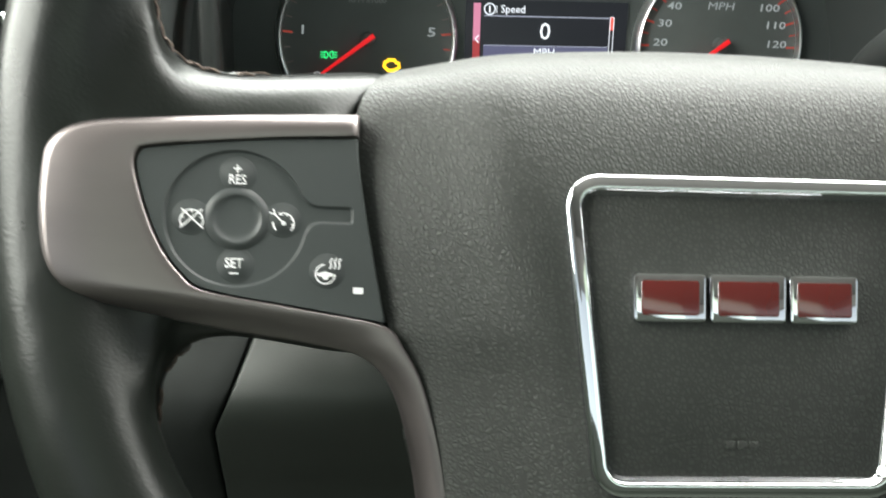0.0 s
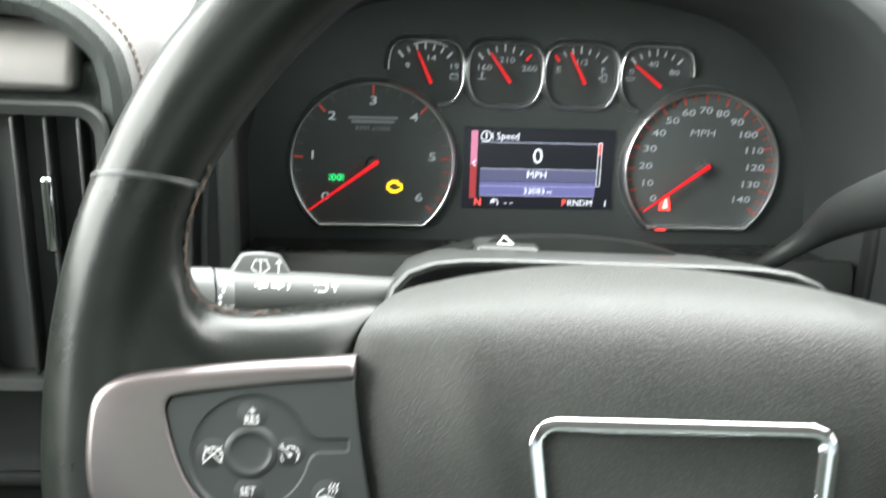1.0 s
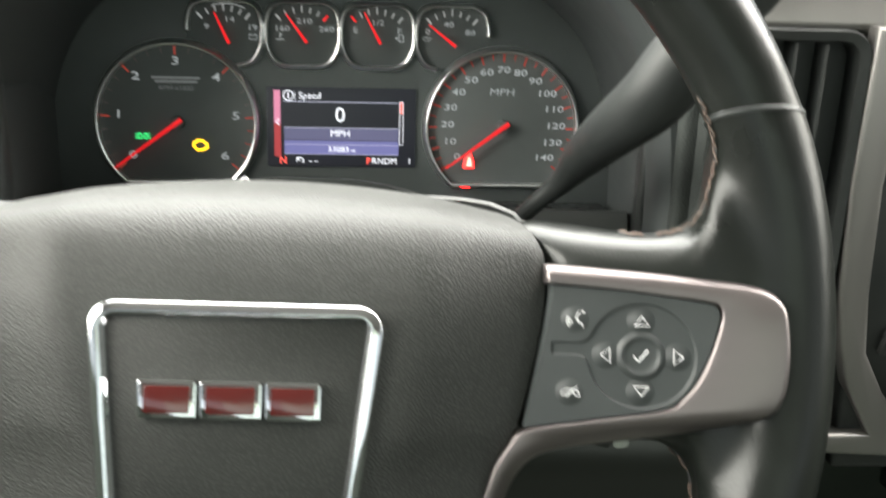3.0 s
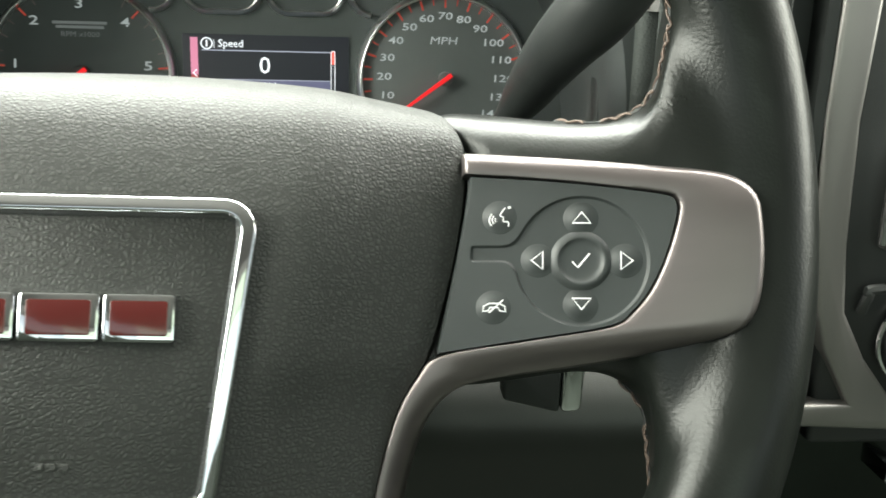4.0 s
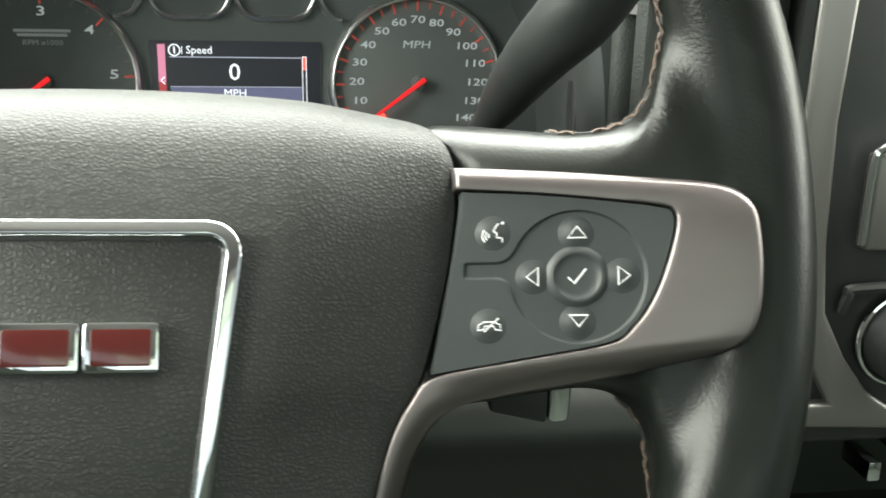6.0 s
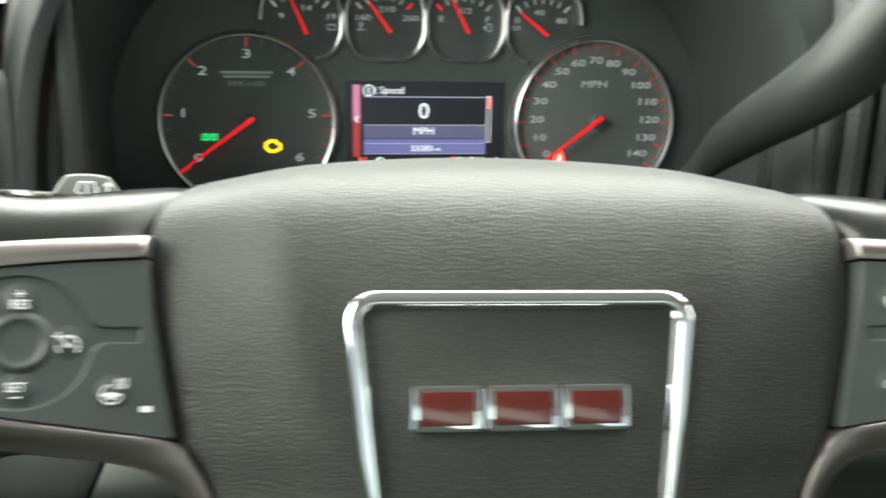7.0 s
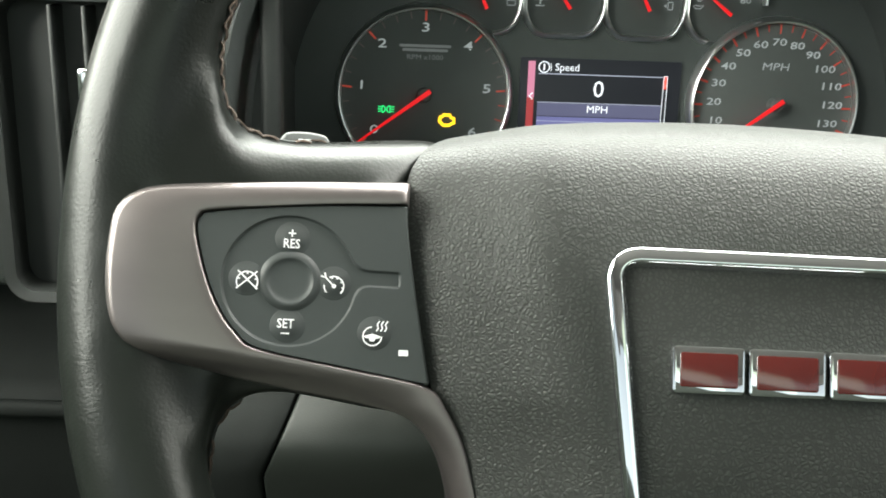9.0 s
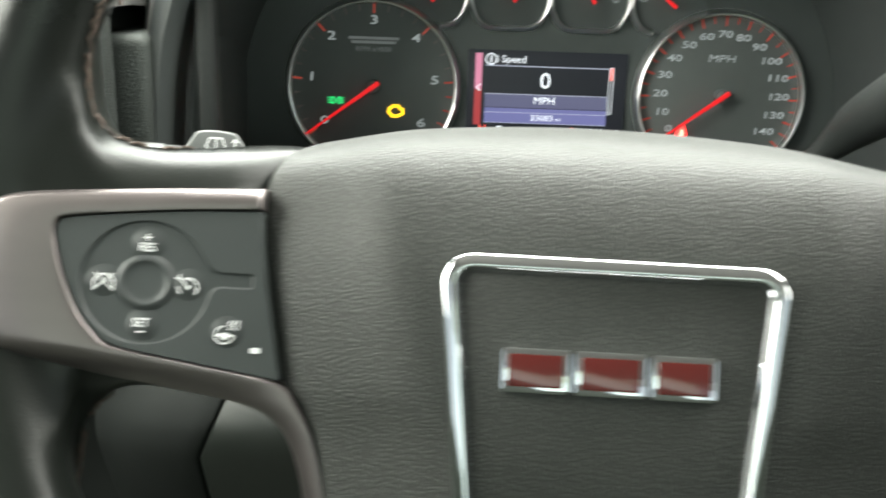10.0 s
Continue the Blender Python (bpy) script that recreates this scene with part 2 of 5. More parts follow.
def domed(bm, outline, centre, rings, height):
    """Rings of an outline drawn in towards its centre; height(scale, x, y) gives the third coordinate. The last ring closes in a point."""
    c = Vector(centre)
    loops = []
    for s in rings:
        loop = []
        for p in outline:
            q = c + (Vector(p[:2]) - c) * s
            loop.append((q.x, q.y, height(s, q.x, q.y, p)))
        loops.append(loop)
    rows = loft(bm, loops)
    tip = bm.verts.new((c.x, c.y, height(0, c.x, c.y, c)))
    last = rows[-1]
    for i in range(len(last)):
        bm.faces.new((last[i], last[(i + 1) % len(last)], tip))
    return rows


def tube(bm, path, radius, seg=10, closed=False, flat=1.0, up=(0, 0, 1)):
    """A round bar along a path; radius is a number or a function of the share of the way."""
    pts = [Vector(p) for p in path]
    n, loops = len(pts), []
    side = None
    for i, p in enumerate(pts):
        a = pts[(i - 1) % n] if closed or i else p
        b = pts[(i + 1) % n] if closed or i < n - 1 else p
        t = (b - a).normalized()
        if side is None:
            ref = Vector(up)
            if abs(ref.dot(t)) > 0.95:
                ref = Vector((1, 0, 0))
            side = ref.cross(t).normalized()
        side = (side - t * side.dot(t)).normalized()
        other = t.cross(side)
        r = radius(i / max(n - 1, 1)) if callable(radius) else radius
        loops.append([p + side * (r * math.cos(k * math.tau / seg)) + other * (r * flat * math.sin(k * math.tau / seg)) for k in range(seg)])
    if closed:
        loops.append(loops[0])
    rows = loft(bm, loops, True, (not closed, not closed))
    if closed:
        bmesh.ops.remove_doubles(bm, verts=bm.verts, dist=1e-7)
    return rows


def box(bm, x0, x1, y0, y1, z0, z1, r=0.0, seg=2):
    made = bmesh.ops.create_cube(bm, size=1, matrix=Matrix.LocRotScale(((x0 + x1) / 2, (y0 + y1) / 2, (z0 + z1) / 2), None, (x1 - x0, y1 - y0, z1 - z0)))
    if r:
        edges = list({e for v in made["verts"] for e in v.link_edges})
        bmesh.ops.bevel(bm, geom=edges, offset=r, segments=seg, affect="EDGES", profile=0.5)
    return made


def slab(bm, outline, z0, z1, r=0.0005, seg=3):
    """A flat piece of an outline in x and y, from z0 up to z1, its upper edge rounded."""
    pts = [Vector(p[:2]) for p in outline]
    n = len(pts)
    area = sum(pts[i].x * pts[(i + 1) % n].y - pts[(i + 1) % n].x * pts[i].y for i in range(n))
    if area < 0:
        pts.reverse()
    normal = []
    for i in range(n):
        a, b = (pts[i] - pts[i - 1]).normalized(), (pts[(i + 1) % n] - pts[i]).normalized()
        na, nb = Vector((a.y, -a.x)), Vector((b.y, -b.x))
        m = na + nb
        normal.append(m / max(m.dot(na), 0.35) if m.length > 1e-6 else na)
    loops = [[(p.x, p.y, z0) for p in pts]]
    for k in range(seg + 1):
        a = k / seg * math.pi / 2
        inset = r * (1 - math.cos(a))
        loops.append([(p.x - q.x * inset, p.y - q.y * inset, z1 - r + r * math.sin(a)) for p, q in zip(pts, normal)])
    loft(bm, loops, True, (True, True))


def ribbon(bm, path, width, z, thick=0.00012, closed=False):
    """A printed line of a given width along a path in x and y."""
    pts = [Vector(p[:2]) for p in path]
    n = len(pts)
    left, right = [], []
    for i, p in enumerate(pts):
        a = pts[i - 1] if i or closed else p
        b = pts[(i + 1) % n] if i < n - 1 or closed else p
        t = (b - a).normalized()
        q = Vector((-t.y, t.x)) * width / 2
        left.append((p.x + q.x, p.y + q.y, z + thick))
        right.append((p.x - q.x, p.y - q.y, z + thick))
    if closed:
        left.append(left[0]), right.append(right[0])
    loft(bm, [left, right], False)


def arc(cx, cy, r, a0, a1, n=24, ry=None):
    return [(cx + r * math.cos(radians(a0 + (a1 - a0) * i / n)), cy + (ry or r) * math.sin(radians(a0 + (a1 - a0) * i / n))) for i in range(n + 1)]


def rounded(x0, x1, y0, y1, r, n=5):
    out = []
    for cx, cy, a in ((x1 - r, y1 - r, 0), (x0 + r, y1 - r, 90), (x0 + r, y0 + r, 180), (x1 - r, y0 + r, 270)):
        out += arc(cx, cy, r, a, a + 90, n)
    return out


def corners(points, r, n=8):
    """A closed outline with its corners rounded."""
    pts, out = [Vector(p) for p in points], []
    for i, p in enumerate(pts):
        a, b = (pts[i - 1] - p).normalized(), (pts[(i + 1) % len(pts)] - p).normalized()
        half = a.angle(b) / 2
        d = r / math.tan(half)
        p0, p1 = p + a * d, p + b * d
        for k in range(n + 1):
            t = k / n
            out.append((1 - t) ** 2 * p0 + 2 * t * (1 - t) * (p * 0.82 + (p0 + p1) * 0.09) + t ** 2 * p1)
    return out


def letters(bm, text, x, y, z, size, align="CENTER", shear=0.0, wide=1.0, bold=0.0):
    """Letters of the built-in font, laid flat at z, centred in height on y."""
    cu = bpy.data.curves.new("letters", "FONT")
    cu.body, cu.size, cu.align_x, cu.align_y, cu.shear, cu.offset, cu.resolution_u = text, size, align, "CENTER", shear, bold, 2
    ob = bpy.data.objects.new("letters", cu)
    scene.collection.objects.link(ob)
    me = bpy.data.meshes.new_from_object(ob.evaluated_get(bpy.context.evaluated_depsgraph_get()))
    me.transform(Matrix.Translation((x, y, z)) @ Matrix.Diagonal((wide, 1, 1, 1)))
    bm.from_mesh(me)
    bpy.data.objects.remove(ob)
    bpy.data.meshes.remove(me)
    bpy.data.curves.remove(cu)


def frame_matrix(o, ax, ay, az):
    m = Matrix.Identity(4)
    for i, a in enumerate((ax, ay, az, o)):
        for k in range(3):
            m[k][i] = a[k]
    return m


# ---- steering wheel: x across, y up the rim's plane, z towards the driver ----
WHEEL = frame_matrix((0.1888, 0.332, 1.0156), (0.9996, -0.0286, -0.0077), (0.0177, 0.3672, 0.93), (-0.0237, -0.9297, 0.3676))
wheel = thing("steering_wheel", WHEEL, "black leather-wrapped steering wheel with satin silver spoke trim", "steering wheel")
MID = 0.0015


def lean(a):
    """How far the spokes' front rises towards the rim, by the distance from the wheel's middle."""
    d = abs(a) - 0.134
    return 0.22 * d + 0.8 * max(0, d) ** 2


RIM_R = 0.1840


def rim_height(a):
    """The rim's middle line sinks a little where the side spokes meet it."""
    off = min(abs(a), abs(a - 180), abs(a - 360))
    return 0.002 - 0.0075 * math.exp(-(off / 19.0) ** 2)


def rim_mesh():
    bm = bmesh.new()
    loops, n, seg = [], 240, 28
    seams = (22, 158, 214, 326)
    for i in range(n):
        a = 360 * i / n
        pinch = sum(math.exp(-((a - s) / 0.55) ** 2) for s in seams)
        grip = 1 + 0.03 * math.cos(radians(2 * a))
        rr, rz = 0.0163 * grip - 0.0010 * pinch, 0.0165 * grip - 0.0010 * pinch
        c = Vector((0.003 + RIM_R * math.cos(radians(a)), 0.013 + RIM_R * math.sin(radians(a)), rim_height(a)))
        out = Vector((math.cos(radians(a)), math.sin(radians(a)), 0))
        loops.append([c + out * (rr * math.cos(k * math.tau / seg)) + Vector((0, 0, rz * math.sin(k * math.tau / seg))) for k in range(seg)])
    loops.append(loops[0])
    loft(bm, loops)
    bmesh.ops.remove_doubles(bm, verts=bm.verts, dist=1e-7)
    return bm


SPOKE = [(0.093, 0.0455), (0.104, 0.0454), (0.120, 0.0436), (0.137, 0.0420), (0.147, 0.0426), (0.1555, 0.0470), (0.1598, 0.0560), (0.1615, 0.0700), (0.1645, 0.0830),
         (0.176, 0.0800), (0.182, 0.0500), (0.185, 0.0120), (0.183, -0.0250), (0.177, -0.0540), (0.168, -0.0720), (0.158, -0.0640), (0.1570, -0.0530), (0.1570, -0.0430),
         (0.152, -0.0350), (0.144, -0.0312), (0.132, -0.0320), (0.112, -0.0355), (0.100, -0.0360), (0.094, -0.020), (0.097, 0.0), (0.099, 0.020), (0.097, 0.034)]
BEZEL_OUT = [(0.1030, 0.0297), (0.128, 0.0279), (0.150, 0.0258), (0.167, 0.0238), (0.1745, 0.0214), (0.1788, 0.0170), (0.1800, 0.0107), (0.1803, 0.0), (0.1790, -0.0110), (0.1757, -0.0178),
             (0.169, -0.0215), (0.150, -0.0264), (0.133, -0.0298), (0.118, -0.0322), (0.1055, -0.0345), (0.0985, -0.0385), (0.0933, -0.0455), (0.0897, -0.0560), (0.0865, -0.0720), (0.083, -0.100)]
BEZEL_IN = [(0.1030, 0.0231), (0.127, 0.0212), (0.154, 0.0177), (0.1583, 0.0155), (0.1583, 0.0105), (0.1553, 0.0), (0.1515, -0.0085), (0.147, -0.0145), (0.141, -0.0187),
            (0.119, -0.0228), (0.096, -0.0272), (0.090, -0.0335), (0.0855, -0.0415), (0.082, -0.0530), (0.0785, -0.0700), (0.075, -0.100)]


def side(points, sign):
    return [(sign * p[0], *p[1:]) for p in points]


def spoke_mesh(sign):
    bm = bmesh.new()
    line = side(spline(SPOKE, 6), sign)

    def z(s, x, y, p):
        edge = max(0.0, (s - 0.63) / 0.37)
        far = min(1.0, max(0.0, (math.hypot(x, y - 0.013) - 0.150) / 0.030))
        crest = math.exp(-((math.degrees(math.atan2(y - 0.013, abs(x))) + 2) / 11.0) ** 2) * max(0.0, rim_height(math.degrees(math.atan2(y - 0.013, abs(x))) % 360) + 0.0155 - lean(x) + 0.0035)
        tuck = min(1.0, max(0.0, (0.114 - abs(x)) / 0.012))
        return lean(x) - 0.0035 - 0.003 * tuck * tuck * (3 - 2 * tuck) + crest * far * far * (3 - 2 * far) - 0.0130 * edge ** 1.5 if s <= 1 else lean(x) - 0.034
    rows = domed(bm, line, (sign * 0.140, 0.004), (1.001, 1.0, 0.99, 0.975, 0.96, 0.94, 0.92, 0.89, 0.86, 0.83, 0.80, 0.76, 0.72, 0.6, 0.4, 0.2), z)
    for v in rows[0]:
        if v.co.y > 0.03:
            v.co.y += 0.0042 * min(1.0, max(0.0, (0.160 - abs(v.co.x)) / 0.05))
    bm.faces.new(rows[0])
    return bm


def inside(x, y, line):
    hit = False
    for (x0, y0), (x1, y1) in zip(line, line[1:] + line[:1]):
        if (y0 > y) != (y1 > y) and x < x0 + (x1 - x0) * (y - y0) / (y1 - y0):
            hit = not hit
    return hit


def leather_skin():
    """Rim and side spokes grown together into one skin, with soft hollows where they meet."""
    bm = rim_mesh()
    me = bpy.data.meshes.new("rim")
    for sign in (-1, 1):
        b2 = spoke_mesh(sign)
        bmesh.ops.translate(b2, verts=b2.verts, vec=(MID, 0, 0))
        b2.to_mesh(me)
        b2.free()
        bm.from_mesh(me)
    bmesh.ops.recalc_face_normals(bm, faces=bm.faces)
    bm.to_mesh(me)
    bm.free()
    ob = bpy.data.objects.new("rim_blank", me)
    scene.collection.objects.link(ob)
    grow = ob.modifiers.new("grow", "REMESH")
    grow.mode, grow.voxel_size = "VOXEL", 0.0016
    skin = bpy.data.meshes.new_from_object(ob.evaluated_get(bpy.context.evaluated_depsgraph_get()))
    bpy.data.objects.remove(ob)
    n = len(skin.vertices)
    co = np.empty(n * 3)
    skin.vertices.foreach_get("co", co)
    co = co.reshape(n, 3)
    ed = np.empty(len(skin.edges) * 2, int)
    skin.edges.foreach_get("vertices", ed)
    ed = ed.reshape(-1, 2)
    count = np.bincount(ed.ravel(), minlength=n)[:, None]
    x, y, z = co[:, 0], co[:, 1], co[:, 2]
    angle = np.degrees(np.arctan2(y - 0.013, np.abs(x - 0.003)))
    near = np.clip((34 - np.abs(angle - 0)) / 8, 0, 1)
    pin = np.ones(n)
    frame_line = [(px * 1.0, py) for px, py in [(v.x, v.y) for v in spline(BEZEL_OUT, 4, False)]] + [(0.09, -0.1), (0.09, 0.028)]
    for i in np.nonzero((near > 0) & (z > -0.02))[0]:
        if inside(abs(x[i] - MID) + 0.001, y[i], frame_line):
            pin[i] = 0.0
    weight = (near * pin)[:, None]
    base = np.full((n, 1), 0.5)
    for step in range(44):
        total = np.zeros((n, 3))
        for k in range(3):
            total[:, k] = np.bincount(ed[:, 0], co[ed[:, 1], k], n) + np.bincount(ed[:, 1], co[ed[:, 0], k], n)
        rate = base if step < 4 else 0.6 * weight
        co = co + rate * (total / count - co)
    skin.vertices.foreach_set("co", co.ravel())
    skin.update()
    bm = bmesh.new()
    bm.from_mesh(skin)
    return bm


rim = part("rim", leather_skin(), LEATHER, wheel, "black leather rim and spokes with stitched seams")
for p in rim.data.polygons:
    p.use_smooth = True
rim_bm = bmesh.new()
rim_bm.from_mesh(rim.data)
RIM_TREE = BVHTree.FromBMesh(rim_bm)
rim_bm.free()


def on_rim(points, lift):
    """Lays a line on the leather."""
    out = []
    for p in points:
        spot, normal, i, d = RIM_TREE.find_nearest(p)
        out.append(spot + normal * lift)
    return out


for seam, skew in ((22, -1.6), (158, 1.6), (214, 0), (326, 0)):
    bm = bmesh.new()
    ring = []
    for k in range(40):
        a = k * math.tau / 40
        turn = radians(seam + skew * math.cos(a))
        out = Vector((math.cos(turn), math.sin(turn), 0))
        ring.append(Vector((0.003, 0.013, rim_height(seam))) + out * (RIM_R + 0.0172 * math.cos(a)) + Vector((0, 0, 0.0172 * math.sin(a))))
    tube(bm, on_rim(ring, -0.0003), 0.0009, 8, True)
    part("rim_seam", bm, SWITCH, rim)


def bezel_mesh(sign):
    """The spoke trim: its outer edge rolls over in about 3 mm, its inner edge ends square beside the switches, its end rounds off at the hub."""
    bm = bmesh.new()
    a = even(spline(side(BEZEL_OUT, sign), 8, False), 110)
    b = even(spline(side(BEZEL_IN, sign), 8, False), 110)
    loops = []
    for d, h in ((0.0, -0.010), (0.0, -0.0016), (0.0002, -0.0005), (0.0006, 0.0004), (0.0012, 0.0013), (0.0020, 0.0020), (0.0030, 0.0025)):
        loops.append([(p + (q - p) * min(d / (q - p).length, 0.4), h) for p, q in zip(a, b)])
    for t, h in ((0.55, 0.0029), (0.75, 0.0030), (0.90, 0.0029), (0.97, 0.0028), (0.992, 0.0026), (1.0, 0.0022), (1.0, -0.007)):
        loops.append([(p.lerp(q, t), h) for p, q in zip(a, b)])
    shaped = []
    for loop in loops:
        row = []
        for (m, h), p, q in zip(loop, a, b):
            under = min(1.0, max(0.0, (-0.0185 - p.y) / 0.010))
            across = (m - p).length / (q - p).length
            row.append((m.x, m.y, lean(m.x) + h - 0.0070 * under * (1 - across) ** 1.7))
        x, y, z = row[0]
        over = 0.0012 if sign > 0 else -0.0004
        shaped.append([(x - over * sign, y, z - 0.0070), (x - over * sign, y, z - 0.0016), (x - (over - 0.0003) * sign, y, z - 0.0007), (x - (over - 0.0007) * sign, y, z - 0.0002)] + (row if sign > 0 else row[1:]))
    loft(bm, shaped, False)
    return bm


PANEL = [(0.1038, 0.0224), (0.1060, 0.0224), (0.127, 0.0208), (0.1535, 0.0174), (0.1578, 0.0152), (0.1578, 0.0105), (0.1548, 0.0), (0.1510, -0.0083), (0.1466, -0.0142), (0.1406, -0.0182),
         (0.119, -0.0223), (0.0978, -0.0261), (0.0955, -0.0263), (0.0958, -0.0240), (0.0970, -0.0180), (0.0996, -0.0050), (0.1018, 0.0070), (0.1032, 0.0160), (0.1037, 0.0205)]
PAD_MID = {-1: (-0.1339, 0.0), 1: (0.1334, -0.0008)}
PAD_R = 0.0174


def pad_recess(x, y, sign):
    """How far the four-way pad and its tail towards the hub lie below the switch panel."""
    cx, cy = PAD_MID[sign]
    u, v = sign * (cx - x), y - cy
    ring = math.hypot(u, v) - PAD_R
    tx, ty = abs(u - 0.0212) - 0.0072, abs(v - 0.0018) - 0.0012
    tail = math.hypot(max(tx, 0.0), max(ty, 0.0)) + min(max(tx, ty), 0.0) - 0.0008
    k = 0.0042
    h = max(k - abs(ring - tail), 0.0) / k
    d = min(ring, tail) - h * h * k / 4
    f = min(1.0, max(0.0, 0.5 - d / 0.0007))
    return 0.0008 * f * f * (3 - 2 * f)


def panel_mesh(sign):
    """Rays run from the pad's middle to the panel's edge, packed close where the tail lies."""
    bm = bmesh.new()
    line = [Vector(p) for p in side(spline(PANEL, 6), sign)]
    c = Vector(PAD_MID[sign])
    angles, a = [], 0.0
    while a < 360:
        angles.append(a)
        off = abs((a - (0 if sign < 0 else 180) + 180) % 360 - 180)
        a += 0.4 if off < 46 else 2.5
    reach = []
    for a in angles:
        d = Vector((math.cos(radians(a)), math.sin(radians(a))))
        best = 0.05
        for p, q in zip(line, line[1:] + line[:1]):
            e = q - p
            det = d.x * -e.y + d.y * e.x
            if abs(det) > 1e-12:
                w = p - c
                t, u = (w.x * -e.y + w.y * e.x) / det, (d.x * w.y - d.y * w.x) / det
                if t > 0 and -1e-6 <= u <= 1 + 1e-6:
                    best = min(best, t)
        reach.append((d, best))
    inner = [0.0012, 0.006, 0.012, 0.0165] + [0.0169 + 0.0001 * i for i in range(10)]
    outer = [i / 44 for i in range(1, 45)]
    loops = []
    for r in inner:
        loops.append([c + d * r for d, t in reach])
    for f in outer:
        loops.append([c + d * (0.0178 + (t - 0.0178) * f) for d, t in reach])
    shaped = []
    for i, loop in enumerate(loops):
        edge = 0.0006 * max(0.0, (i - len(loops) + 2)) ** 2
        shaped.append([(p.x, p.y, lean(p.x) + TOP - edge - pad_recess(p.x, p.y, sign)) for p in loop])
    shaped.append([(p[0], p[1], p[2] - 0.007) for p in shaped[-1]])
    loft(bm, shaped, True, (True, False))
    return bm


TOP = 0.0019      # the switch panel's face over the spoke


def seat(bm, verts, extra=0.0):
    """Lays flat work on the spoke's slope."""
    for v in verts:
        v.co.z += lean(v.co.x) + TOP + extra


def button_mesh(cx, cy, r, h):
    bm = bmesh.new()
    loops = []
    for s, z in [(k / 12, h * (0.5 + 0.5 * math.cos(math.pi * (k / 12) ** 1.25)) - (0.0003 if k == 12 else 0.0)) for k in range(12, 1, -1)]:
        loops.append([(cx + r * s * math.cos(k * math.tau / 28), cy + r * s * math.sin(k * math.tau / 28), z) for k in range(28)])
    loft(bm, loops, True, (False, True))
    seat(bm, bm.verts)
    return bm


def dish_mesh(cx, cy):
    """The middle push: a raised collar round a shallow dish."""
    bm = bmesh.new()
    loops = []
    for r, z in ((0.0084, -0.0002), (0.0079, 0.00025), (0.0073, 0.0006), (0.0067, 0.0009), (0.0062, 0.00095), (0.0058, 0.0007), (0.0053, 0.0004), (0.0044, 0.0002), (0.0030, 0.00014), (0.0012, 0.00012)):
        loops.append([(cx + r * math.cos(k * math.tau / 36), cy + r * math.sin(k * math.tau / 36), z) for k in range(36)])
    loft(bm, loops, True, (False, True))
    seat(bm, bm.verts)
    return bm


def icon(name, parent, lines=(), width=0.00042, words=(), fills=(), z=0.0, label="", mat=None):
    """Printed marks: lines of one width, words (text, x, y, size) and filled outlines."""
    bm = bmesh.new()
    for line, closed in lines:
        ribbon(bm, line, width, z, closed=closed)
    for text, x, y, size in words:
        letters(bm, text, x, y, z + 0.0001, size, wide=0.82, bold=0.00004)
    for pts in fills:
        bm.faces.new([bm.verts.new((x, y, z + 0.00012)) for x, y in pts])
    seat(bm, bm.verts)
    return part(name, bm, mat or PRINT, parent, label, False)


SINK = 0.0008    # the four-way pad's depth below the panel


def pressed(bm):
    """Moves work on the four-way pad down onto it."""
    bmesh.ops.translate(bm, verts=bm.verts, vec=(0, 0, -SINK))
    return bm


